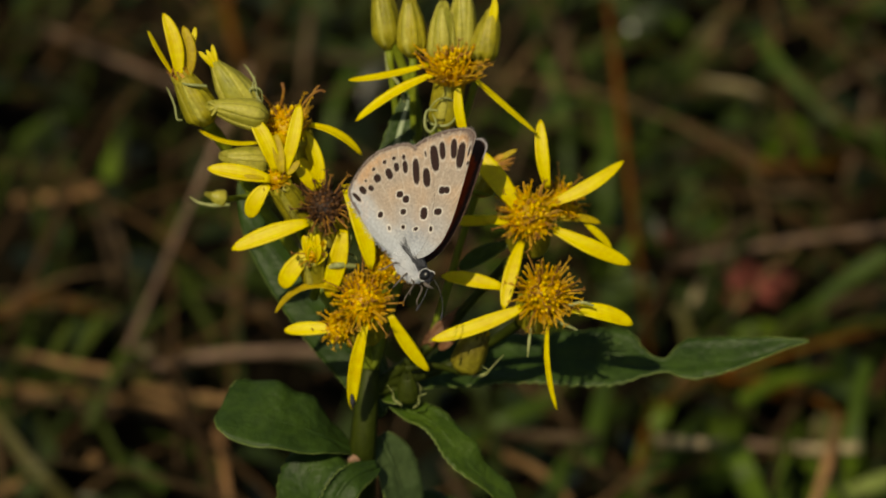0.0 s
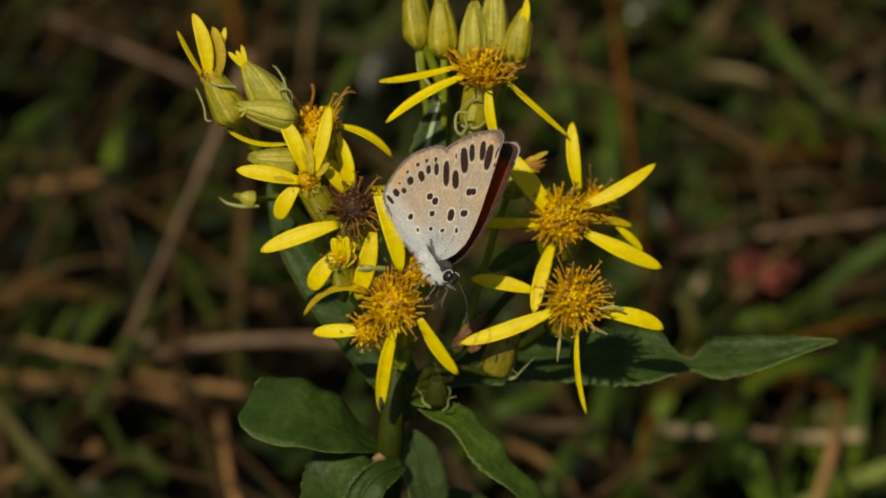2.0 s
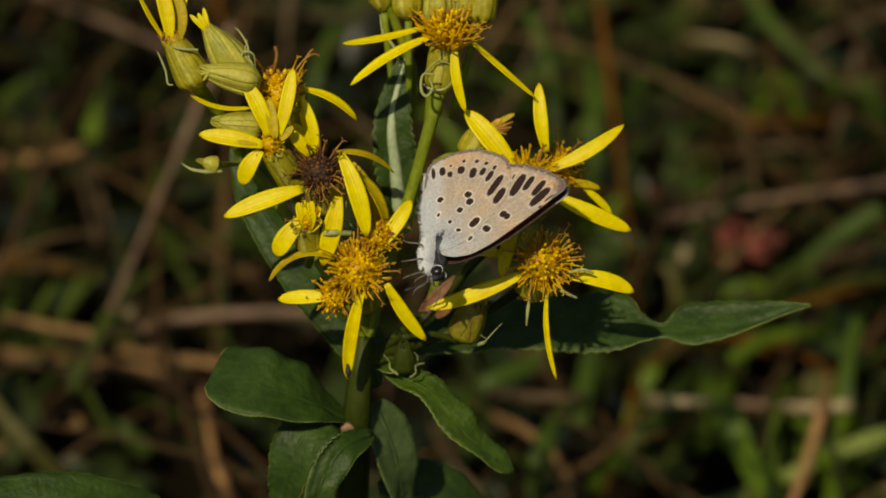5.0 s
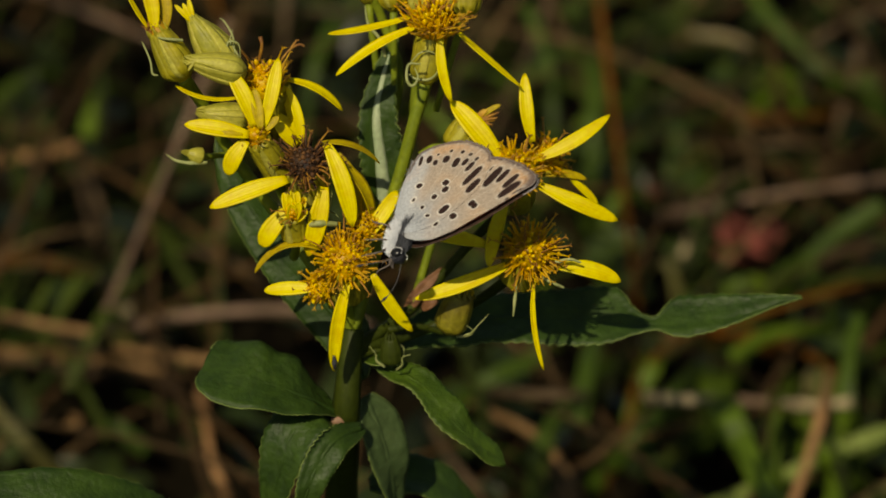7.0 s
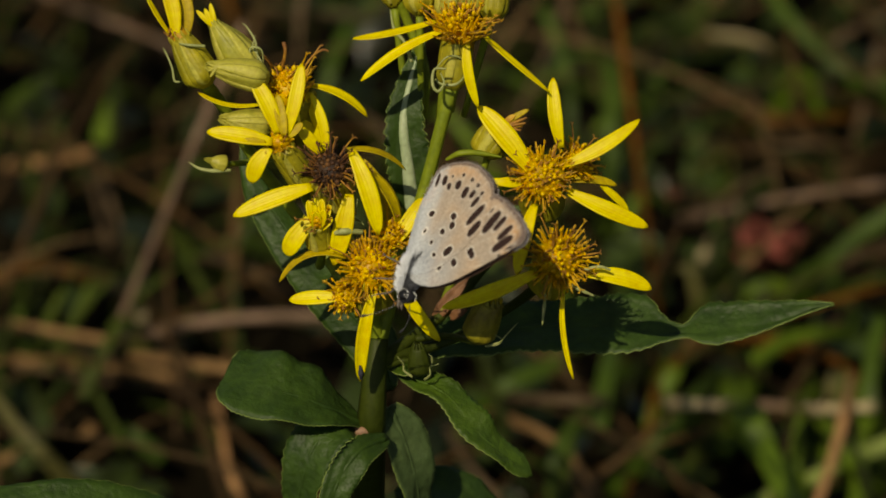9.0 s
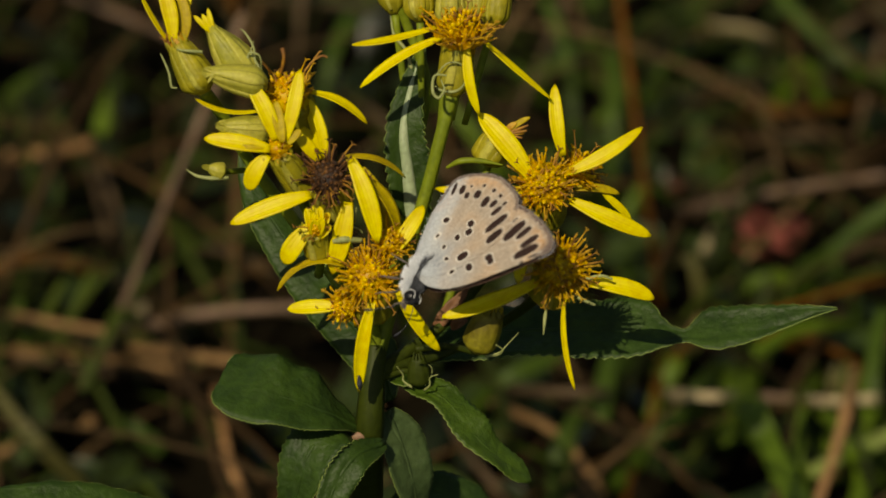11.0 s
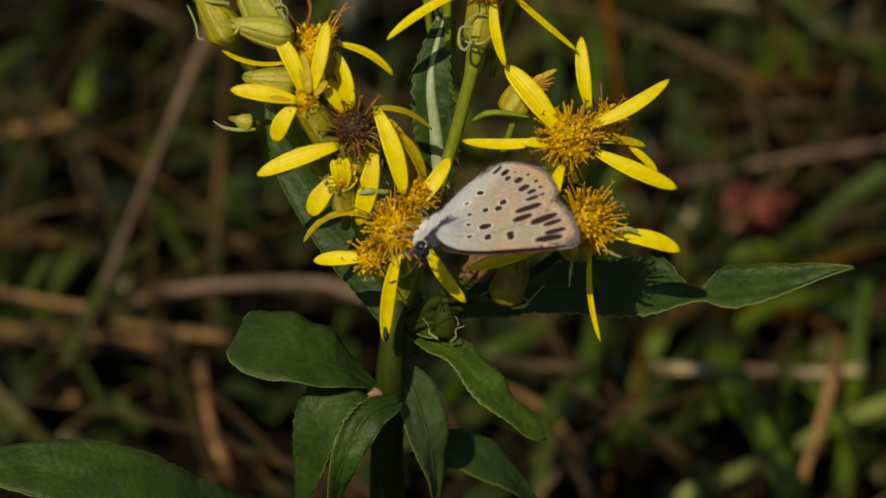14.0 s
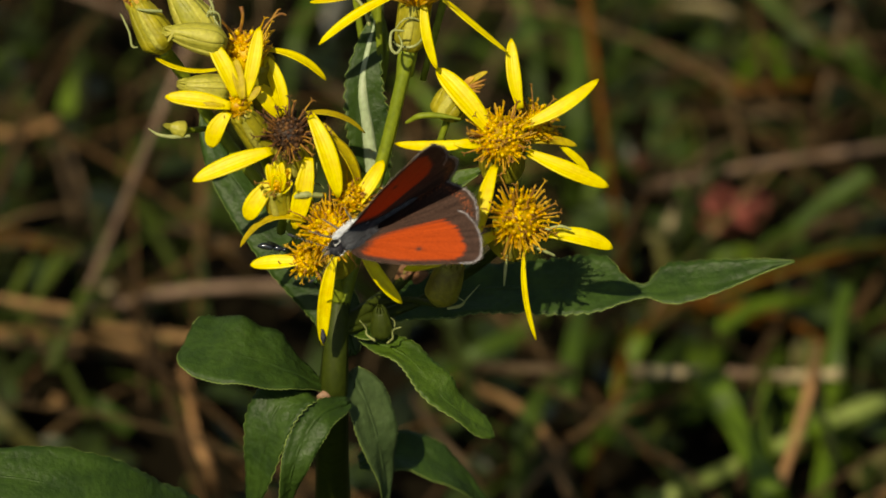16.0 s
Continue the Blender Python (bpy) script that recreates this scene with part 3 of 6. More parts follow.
stalk("dry_stalk", [(-61.3, -19.5, -238.2), (-54.2, -20.1, -222.8), (-46.5, -21.0, -218.3), (-39.2, -22.3, -219.9), (-36.8, -23.6, -232.9)], 1.8, STRAW, DRY)
stalk("dry_stalk", [(-63.5, -24.2, -232.1), (-56.0, -24.9, -219.9), (-45.4, -26.3, -218.1), (-42.9, -27.5, -227.9)], 1.3, STRAW_GREY, GREY)
stalk("dry_stalk", [(-88.0, -42.1, -207.6), (-79.7, -38.3, -199.4), (-76.9, -36.6, -201.6), (-75.9, -34.5, -219.0)], 1.7, STRAW, DRY)
stalk("dry_stalk", [(60.8, 19.8, -288.4), (67.6, 20.3, -274.5), (75.7, 21.1, -275.6), (85.3, 20.7, -289.7)], 1.4, STRAW_GREY, GREY)
stalk("dry_stalk", [(52.2, -21.4, -235.8), (57.9, -16.4, -227.5), (69.0, -18.6, -221.4), (76.9, -23.6, -221.6), (80.3, -27.5, -227.9)], 1.7, STRAW_RUST, RUST)
stalk("dry_stalk", [(38.9, -26.5, -229.2), (42.1, -22.4, -219.8), (48.2, -18.7, -224.6), (54.8, -17.0, -241.4)], 1.6, BLADE_OLIVE, "withering olive stem in the grass")
stalk("dry_leaf_blade", [(66.0, -30.3, -217.9), (65.1, -28.9, -198.6), (71.4, -28.7, -198.8), (77.6, -28.3, -199.3), (81.1, -29.3, -219.2)], 2.0, STRAW_PALE, "pale straw-coloured dead grass leaf on the ground", squash=0.2)
stalk("dry_leaf_blade", [(57.7, -29.4, -221.3), (57.6, -28.4, -205.6), (61.0, -28.5, -205.5), (64.0, -28.8, -205.2), (66.7, -29.9, -220.7)], 1.6, STRAW_ROSE, "short dull straw-coloured dead leaf on the ground", squash=0.2)
stalk("dry_stalk", [(76.4, -23.5, -223.1), (71.6, -27.8, -190.1), (69.1, -33.9, -182.4), (66.7, -38.9, -176.0), (64.2, -44.0, -169.5), (61.9, -49.0, -163.0), (63.3, -53.7, -184.5)], 1.9, STRAW_WARM, "bright tan dry stalk leaning over the grass")
stalk("grass_blade", [(42.9, -55.0, -188.9), (44.2, -48.8, -176.3), (56.3, -44.1, -182.4), (67.5, -39.4, -188.4), (75.2, -36.3, -192.4), (84.7, -33.2, -196.3), (91.1, -35.7, -213.6)], 3.0, BLADE_PALE, "broad pale green blade of grass", "grass", squash=0.12, group="green blades in the meadow")
stalk("grass_blade", [(53.1, -27.3, -215.5), (52.4, -28.3, -173.3), (54.7, -33.5, -166.7), (57.4, -40.1, -158.2), (60.3, -47.0, -149.4), (65.8, -55.3, -179.7)], 5.0, BLADE, FRESH, "grass", squash=0.12, group="green blades in the meadow")
stalk("grass_blade", [(58.6, -22.6, -231.1), (55.7, -26.1, -211.8), (53.2, -31.9, -204.4), (50.5, -36.2, -198.9), (50.6, -38.4, -210.9)], 3.2, BLADE, FRESH, "grass", squash=0.12, group="green blades in the meadow")
stalk("grass_blade", [(83.2, -19.6, -232.6), (77.2, -25.0, -206.8), (75.4, -31.7, -198.1), (73.3, -41.1, -186.2), (71.2, -49.1, -175.9), (72.8, -52.3, -190.8)], 3.4, BLADE, FRESH, "grass", squash=0.12, group="green blades in the meadow")
stalk("dry_stalk", [(41.4, -22.5, -230.1), (38.7, -26.9, -207.6), (36.3, -35.0, -197.2), (33.0, -42.0, -188.3), (30.7, -49.2, -179.1), (30.7, -52.2, -192.1)], 1.3, STRAW_RUST, "thin dark rust-brown stem in the grass")
stalk("dry_stalk", [(20.8, -36.2, -211.4), (22.6, -38.5, -189.5), (25.1, -42.2, -184.8), (27.5, -48.0, -177.3), (29.3, -52.1, -191.1)], 2.1, STRAW_WARM, DRY)
stalk("dry_stalk", [(-83.0, -14.2, -237.4), (-78.1, -14.1, -214.2), (-68.6, -15.6, -212.2), (-60.8, -16.9, -210.7), (-61.2, -18.0, -232.5)], 1.7, STRAW, DRY)
stalk("dry_stalk", [(-60.7, -19.0, -232.3), (-56.7, -19.4, -210.7), (-46.8, -21.1, -208.5), (-36.5, -22.2, -207.1), (-33.3, -23.7, -226.4)], 1.7, STRAW, DRY)
stalk("dry_stalk", [(-56.6, -16.8, -234.0), (-52.2, -15.2, -212.8), (-46.2, -13.7, -214.8), (-34.8, -12.6, -216.1), (-20.4, -12.4, -216.4), (-11.0, -15.3, -212.7), (-9.2, -17.0, -233.7)], 1.9, STRAW_ROSE, "pinkish brown dry grass stalk lying in the meadow")
stalk("dry_stalk", [(-82.6, -21.7, -233.4), (-79.0, -21.5, -220.9), (-70.4, -23.0, -219.1), (-61.9, -24.6, -217.0), (-59.8, -25.9, -228.0)], 1.6, STRAW_GREY, GREY)
stalk("dry_stalk", [(-88.8, 16.6, -282.4), (-84.5, 16.8, -270.1), (-77.9, 17.6, -271.1), (-71.1, 19.0, -272.8), (-71.3, 19.5, -286.2)], 2.3, STRAW_WARM, "tan dry grass stalk bent in the meadow")
stalk("dry_stalk", [(-72.6, 16.3, -283.2), (-70.1, 13.5, -269.0), (-67.9, 8.0, -262.1), (-65.4, 1.2, -253.2), (-65.5, -0.8, -261.3)], 1.4, STRAW_GREY, GREY)
stalk("dry_stalk", [(-84.7, -4.4, -256.6), (-81.4, -3.4, -247.4), (-76.1, -2.8, -248.2), (-69.7, -5.9, -244.1), (-68.4, -7.6, -252.6)], 2.2, STRAW_RUST, "rust-brown dry leaf bent among green grass")


def ground_blades(count, seed, mats):
    """Single short broad blades bent over low above the soil, more of them where the meadow is green."""
    rng = random.Random(seed)
    for _ in range(count):
        x, y = rng.uniform(-0.085, 0.105) if rng.random() < 0.4 else rng.uniform(0.025, 0.11), rng.uniform(0.12, 0.30)
        a, reach, top = rng.uniform(0, 2 * math.pi), rng.uniform(0.010, 0.024), rng.uniform(0.006, 0.016)
        d = Vector((math.cos(a), math.sin(a), 0)) * reach
        side = Vector((-d.y, d.x, 0)) * rng.uniform(-0.3, 0.3)
        line = []
        for f, h in ((0, 0), (0.3, 0.75), (0.6, 1), (1, 0.45)):
            p = Vector((x, y, 0.001 + top * h)) + d * f + side * f * (1 - f) * 4 - HEART
            line.append((p.dot(RIGHT) * 1000, p.dot(UP) * 1000, p.dot(OUT) * 1000))
        stalk("grass_blade", line, rng.uniform(1.8, 3.4), rng.choice(mats), "short green blade of grass bent over the soil", "grass", squash=0.12, group="green blades in the meadow")


ground_blades(58, 23, [BLADE, BLADE_SHADED, BLADE_SHADED, BLADE_OLIVE])


def flake(points, w, mat, label):
    g = leaf_grid(points, w, w, (0.1, 0.4, 1), teeth=3, depth=0.3, fold=0.4, rows=16, cols=5, wave=0.3)
    base = spot(points[0])
    ob = new("leaf_fragment", Shape().sheet(g, 0.0003).mesh("leaf_fragment", mat, base))
    ob.location = base
    tagged(ob, label, "dead leaf", "bits of dead leaf in the grass")


for points, w, mat in (
    ([(49.8, -4.5, -255.7), (50.3, -1.0, -247.3), (52.6, 2.6, -261.5)], 0.8, STRAW_PALE), ([(-72.6, -34.0, -219.6), (-70.7, -32.5, -211.7), (-70.5, -32.2, -220.3)], 1.2, STRAW_GREY),
    ([(-66.8, -34.7, -218.8), (-64.8, -33.0, -211.1), (-64.6, -32.6, -219.8)], 1.3, STRAW), ([(-59.2, -14.3, -244.9), (-57.5, -12.8, -237.0), (-57.4, -11.9, -246.3)], 1.2, STRAW_PALE),
    ([(66.0, -43.2, -207.9), (66.7, -41.4, -198.8), (68.9, -41.0, -209.1)], 1.5, BLADE_PALE), ([(71.5, -40.8, -210.9), (72.1, -38.9, -202.0), (74.8, -38.5, -212.3)], 1.3, BLADE_PALE),
    ([(77.9, -36.4, -216.5), (78.7, -34.5, -207.6), (81.2, -34.2, -217.7)], 1.5, STRAW_GREY), ([(50.1, 22.2, -291.5), (52.3, 22.5, -282.2), (55.5, 23.0, -290.9)], 1.1, STRAW_GREY),
    ([(47.0, 13.8, -280.9), (45.8, 10.8, -267.2), (45.7, 8.0, -271.8)], 1.2, RED_LEAF), ([(53.8, 51.4, -328.9), (56.7, 49.0, -311.2), (62.5, 48.3, -323.4)], 1.8, STRAW_GREY),
):
    flake(points, w, mat, "small shrivelled bit of dead leaf in the grass")


def red_leaf(points, w, label):
    g = leaf_grid(points, w, w, (0.1, 0.4, 1), teeth=5, depth=0.4, fold=0.6, rows=30, cols=9, wave=0.45)
    base = spot(points[0])
    ob = new("withered_leaf", Shape().sheet(g, 0.0003).mesh("withered_leaf", RED_LEAF, base))
    ob.location = base
    tagged(ob, label, "dead leaf", "withered red leaves in the grass")


red_leaf([(56.5, 4.0, -263.4), (58.4, 3.2, -246.1), (62.3, 1.2, -253.3)], 3.2, "crumpled dull red withered leaf in the grass")
red_leaf([(63.3, 4.8, -261.1), (63.9, 1.2, -240.3), (66.8, -3.0, -251.2)], 3.0, "small curled reddish withered leaf in the grass")
red_leaf([(57.3, -2.3, -256.9), (59.6, -1.2, -247.0), (63.7, -3.2, -254.2)], 2.8, "dark red shrivelled withered leaf in the grass")
red_leaf([(68.5, 4.6, -265.8), (68.6, 2.3, -251.5), (68.7, -0.6, -257.5)], 1.6, "small curled reddish withered leaf in the grass")

# ---- the flowering plant ----
plant = tagged(thing("ragwort_plant", FOOT), "flowering ragwort with yellow daisy heads and serrated leaves", "flower")


def green(name, shape, mat, parent=None, label=""):
    return part(name, shape, mat, parent or plant, label, FOOT)


def stem(points, radii, mat=STEM, name="stem", label="", n=None):
    n = n or 10 * len(points)
    line = spot(spline(points, n))
    r = np.interp(np.linspace(0, 1, n), np.linspace(0, 1, len(radii)), radii) * 0.001
    ang = np.arange(14) * 2 * np.pi / 14
    rr = r[:, None] * (1 + 0.05 * np.cos(ang * 7))[None, :]
    return green(name, Shape().tube(line, rr, 14), mat, label=label)


def involucre(base, top, r0, r1, name, mat, parent=None, label="", close=None, bracts=9, belly=1.12):
    """The green cup of a head: ridged barrel of bracts from base to top; close draws it in to a tip."""
    base, top = np.asarray(base, float), np.asarray(top, float)
    rows, cols = 22, bracts * 6
    s = np.linspace(0, 1, rows)
    r = r0 * 0.35 + (r0 * belly - r0 * 0.35) * np.sin(np.clip(s / 0.28, 0, 1) * np.pi / 2)
    r = r * (1 - s) + s * (r + (r1 - r0 * belly) * s)
    if close is not None:
        r = r * np.sqrt(np.clip(1 - ((s - 0.45) / 0.56).clip(0, 1) ** 2.4 * (1 - close), 0.01, 1))
    ang = np.arange(cols) * 2 * np.pi / cols
    wild = random.Random(int(abs(base[0] * 70 + base[1] * 13)))
    proud = np.array([wild.uniform(0.035, 0.10) for _ in range(bracts)])
    turned = ang[None, :] + wild.uniform(-0.5, 0.5) * s[:, None]
    ridge = 1 + proud[(turned * bracts / (2 * np.pi)).astype(int) % bracts] * np.abs(np.sin(turned * bracts / 2)) ** 0.6
    dent = np.array([[0.012 * noise.noise((3 * math.cos(a) + base[0], 3 * math.sin(a) + base[1], 5 * x)) for a in ang] for x in s])
    rr = (r[:, None] * (ridge + dent)) * 0.001
    line = spot(base + (top - base) * s[:, None])
    sh = Shape().tube(line, rr, cols)
    ax = unit(top - base)
    for j in range(bracts):
        a = 2 * np.pi * j / bracts
        e1 = unit(np.cross(ax, [0.2, 0.1, 0.97]))
        e2 = np.cross(ax, e1)
        d = e1 * math.cos(a) + e2 * math.sin(a)
        rt = r[-1]
        t0 = top + d * rt * 0.98 - ax * 0.4
        t1 = top + d * rt * (1.05 if close is None else 0.4) + ax * 0.9
        sh.tube(spot(bezier(t0, t1, d * 0.08, 5)), np.array([0.5, 0.45, 0.35, 0.2, 0.04]) * 0.001 * r1 / 2, 6, 0.4)
    cup = green(name, sh, mat, parent, label)
    if r0 > 1.2 and mat in (BRACT, BUD):
        for j in range(bracts):
            a = 2 * np.pi * (j + wild.uniform(-0.4, 0.4)) / bracts
            half = np.pi / bracts * wild.uniform(0.5, 1.25) * np.sin(np.clip(0.12 + s[1:] * wild.uniform(0.8, 0.87), 0, 1) * np.pi) ** 0.5
            lift = 1.0 + 0.045 * (j % 2) + wild.uniform(0, 0.03)
            bow = wild.uniform(-0.6, 0.6)
            g = np.empty((rows - 1, 5, 3))
            for k, v in enumerate((-1, -0.5, 0, 0.5, 1)):
                b = a + half * v + bow * s[1:] ** 2
                out = e1 * np.cos(b)[:, None] + e2 * np.sin(b)[:, None]
                g[:, k] = base + (top - base) * s[1:, None] + out * (r[1:] * (lift + 0.035 * (1 - v * v)))[:, None]
            green("bract", Shape().sheet(spot(g), 0.00008), BRACT_EDGE if (j % 3 == 0) == (mat is BRACT) else mat, cup)
    return cup


def wisps(base, axis, r, count, parent, seed, length=4.0):
    """Thin pale outer bracts that curl away from the foot of a head."""
    rng = random.Random(seed)
    axis = unit(axis)
    e1 = unit(np.cross(axis, [0.3, 0.2, 0.9]))
    e2 = np.cross(axis, e1)
    for _ in range(count):
        a = rng.uniform(0, 2 * np.pi)
        d = e1 * math.cos(a) + e2 * math.sin(a)
        p0 = np.asarray(base) + d * r * 0.7
        L = length * rng.uniform(0.6, 1.1)
        p1 = p0 + d * r * rng.uniform(0.5, 1.2) + axis * L * rng.uniform(0.3, 0.9)
        p2 = p1 + d * rng.uniform(-1, 1) * 1.2 + axis * L * rng.uniform(0.0, 0.5) + np.cross(axis, d) * rng.uniform(-1.2, 1.2)
        line = spot(spline([p0, (p0 + p1) / 2 + d * 0.5, p1, p2], 16))
        green("bract", Shape().tube(line, np.linspace(0.17, 0.05, 16) * 0.001, 6), WISP, parent)


def disc(centre, axis, radius, parent, seed, count=70, mat=None, styles=16, length=2.2, spread=1.0, label="", balls=True, reach=0.62, core=0.82):
    """A dome of tubular florets, closed balls in its middle, flared mouths round them, and forked styles that stand out from it."""
    rng = random.Random(seed)
    axis = unit(axis)
    e1 = unit(np.cross(axis, [0.3, 0.2, 0.93]))
    e2 = np.cross(axis, e1)
    c = np.asarray(centre, float)
    sh = Shape()
    count, length = int(count * 1.9), length * 0.95
    outer = Shape()
    for i in range(count):
        f = math.sqrt((i + 0.5) / count)
        a = i * 2.39996 + rng.uniform(-0.2, 0.2)
        d = e1 * math.cos(a) + e2 * math.sin(a)
        foot = c + d * radius * f * 0.62
        way = unit(axis * (1.15 - 0.55 * f * spread) + d * (0.15 + 0.95 * f * f * spread) + np.array([rng.uniform(-1, 1) for _ in "xyz"]) * 0.22)
        L = length * rng.uniform(0.62, 1.18) * (1 - 0.15 * (1 - f) * (rng.random() < 0.5))
        k = rng.uniform(0.85, 1.2)
        line = spot(bezier(foot, foot + way * L, d * rng.uniform(-0.1, 0.2), 7))
        ring = outer if mat is None and f > rng.uniform(0.7, 1.0) else sh
        ring.tube(line, np.array([0.15, 0.16, 0.16, 0.15, 0.14, 0.11, 0.05]) * 0.001 * k, 7)
        if f < 0.48 and balls:
            along = unit(spot(way) - spot((0, 0, 0)))
            tilt = np.stack([along, unit(np.cross(along, [0.3, 0.5, 0.8])), np.zeros(3)], axis=1)
            tilt[:, 2] = np.cross(tilt[:, 0], tilt[:, 1])
            green("floret", Shape().ball(spot(foot + way * (L + rng.uniform(-0.1, 0.2))), np.array([0.42, 0.27, 0.27]) * 0.001 * k, 8, 10, tilt), FLORET_BUD, parent)
        elif rng.random() < 0.4:
            for j in range(5):
                b = j * 2 * math.pi / 5 + a
                lobe = d * math.cos(b) + np.cross(way, d) * math.sin(b)
                p = foot + way * L
                ring.tube(spot(bezier(p, p + lobe * reach * 0.6 * rng.uniform(0.6, 1.2) + way * 0.3, way * 0.14, 5)), np.array([0.08, 0.12, 0.11, 0.07, 0.02]) * 0.001, 5, 0.5)
    turn = np.stack([axis, e1, e2], axis=1)
    sh.ball(spot(c + axis * length * (core - 0.72)), np.array([length * 0.9, radius * core, radius * core]) * 0.001, 12, 18, AXES.T @ turn)
    dome = int(16 + 9 * radius)
    for i in range(dome):
        f, a = math.sqrt((i + 0.5) / dome), i * 2.39996 + 1.0
        d = e1 * math.cos(a) + e2 * math.sin(a)
        p = c + d * radius * core * f * 0.97 + axis * length * (core - 0.72 + 0.9 * math.sqrt(1 - f * f))
        sh.ball(spot(p), np.full(3, rng.uniform(0.22, 0.36) * 0.001), 6, 8)
    green("disc", sh, mat or FLORET, parent, label)
    if mat is None:
        green("floret_ring", outer, STYLE_GOLD, parent)
    for i in range(int(styles * 1.35)):
        a = i * 2 * math.pi / (styles * 1.35) + rng.uniform(-0.35, 0.35)
        f = rng.uniform(0.35, 1.0)
        d = e1 * math.cos(a) + e2 * math.sin(a)
        foot = c + d * radius * f * 0.55 + axis * length * 0.35
        way = unit(axis * rng.uniform(0.1, 0.9) + d * f * 1.2)
        L = length * rng.uniform(0.7, 1.6)
        end = foot + way * L
        side = np.cross(way, d) * rng.uniform(-0.4, 0.4)
        st = Shape()
        w = rng.uniform(0.75, 1.25)
        st.tube(spot(bezier(foot, end, side, 7)), np.array([0.13, 0.12, 0.11, 0.12, 0.12, 0.10, 0.07]) * 0.001 * w, 6)
        q = unit(np.cross(way, axis + 0.3 * d))
        for g in (-1, 1):
            st.tube(spot(bezier(end, end + way * 0.3 + q * g * rng.uniform(0.25, 0.6), way * 0.22, 5)), np.array([0.08, 0.08, 0.07, 0.06, 0.02]) * 0.001, 5)
        tone = rng.random()
        green("style", st, (STYLE if tone < 0.42 else STYLE_GOLD if tone < 0.8 else FLORET) if mat is None else STYLE if tone < 0.4 else FLORET_BROWN, parent)
    if mat is None and count > 40:
        for i in range(count // 7):
            a, f = rng.uniform(0, 2 * math.pi), rng.uniform(0.3, 0.75)
            d = e1 * math.cos(a) + e2 * math.sin(a)
            p = c + d * radius * f * 0.75 + axis * length * (1.12 - 0.5 * f * f)
            way = unit(axis * 0.7 + d * f + np.cross(axis, d) * rng.uniform(-0.8, 0.8))
            green("anther", Shape().tube(spot(bezier(p - way * 0.3, p + way * rng.uniform(0.5, 0.9), (0, 0, 0), 5)), np.array([0.07, 0.12, 0.13, 0.10, 0.03]) * 0.001, 6), STYLE, parent)


def ray(parent, base, tip, width, bow=(0, 0, 0), mat=None, label="", **how):
    g, thick = straps(base, tip, width, bow, **how)
    return green("ray_floret", Shape().sheet(g, thick), mat or PETAL, parent, label)


main_stem = stem([(-10.3, -42.9, -40.0), (-9.8, -32.5, -22.0), (-9.3, -23.8, -12.0), (-8.8, -17.2, -9.0), (-8.3, -11.4, -9.0)], [2.5, 2.1, 1.9, 1.6, 1.35], STEM_SHADED, "main_stem", "stout ridged stem, dark green with shade in the colour")
stem_foot = stem([(-11.3, -125.6, -107.2), (-10.3, -42.9, -40.0)], [3.2, 2.5], STEM_SHADED, "stem_foot", n=12)
stem_node = green("stem_node", Shape().ball(spot((-10.4, -23.3, -10.0)), np.array([1.25, 0.8, 0.8]) * 0.001), NODE, label="brownish leaf node")
# peduncles
stem([(-8.3, -11.4, -9.0), (-5.7, -2.8, -9.0), (-2.3, 7.9, -7.0), (-0.4, 15.0, -5.0), (1.0, 20.3, -4.0)], [1.2, 0.92, 0.82, 0.82, 0.95], STEM, "peduncle", "pale green flower stalk")
stem([(-8.3, -12.1, -9.0), (-6.8, -0.7, -14.0), (-4.1, 11.7, -15.0), (-2.3, 21.9, -14.0), (-4.5, 29.0, -12.0), (-6.1, 32.5, -10.0)], [1.0, 0.9, 0.8, 0.7, 0.6, 0.6], STEM, "peduncle")
stem([(-8.3, -11.4, -9.0), (-11.1, -5.7, -11.0), (-14.3, 0.1, -9.0), (-17.1, 5.8, -6.0), (-18.0, 9.3, -3.0)], [1.0, 0.7, 0.6, 0.6, 0.7], STEM, "peduncle")
stem([(-10.4, -7.1, -11.0), (-17.7, 3.0, -12.0), (-24.0, 11.6, -9.0), (-27.7, 17.9, -5.0), (-29.7, 20.6, 0.0)], [0.9, 0.8, 0.75, 0.75, 0.9], STEM, "peduncle")
stem([(-10.4, -8.6, -10.0), (-11.7, 0.1, -7.0), (-13.1, 5.0, -4.0), (-13.7, 7.8, -1.0)], [0.8, 0.7, 0.6, 0.7], STEM, "peduncle")
stem([(-8.3, -11.4, -9.0), (-8.9, -8.5, -7.0), (-9.2, -5.6, -5.0)], [0.9, 0.8, 0.8], STEM, "peduncle")
# Lower stalks: those in the darker green carry shade in their colour.
stem([(-8.2, -14.3, -9.0), (-0.3, -8.6, -14.0), (5.5, -2.1, -12.0), (10.1, 2.9, -9.0), (12.1, 4.7, -8.0)], [0.9, 0.7, 0.6, 0.6, 0.7], STEM_SHADED, "peduncle")
stem([(-8.2, -14.3, -9.0), (1.2, -11.6, -14.0), (8.4, -7.5, -11.0), (12.5, -4.2, -4.0)], [0.9, 0.6, 0.6, 0.7], STEM_SHADED, "peduncle")
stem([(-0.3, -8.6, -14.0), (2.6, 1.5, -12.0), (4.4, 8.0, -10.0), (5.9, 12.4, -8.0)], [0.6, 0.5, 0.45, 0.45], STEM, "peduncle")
stem([(-7.8, -15.0, -9.0), (-5.3, -14.3, -10.0), (-3.5, -14.3, -9.0)], [0.6, 0.4, 0.4], STEM_SHADED, "peduncle")
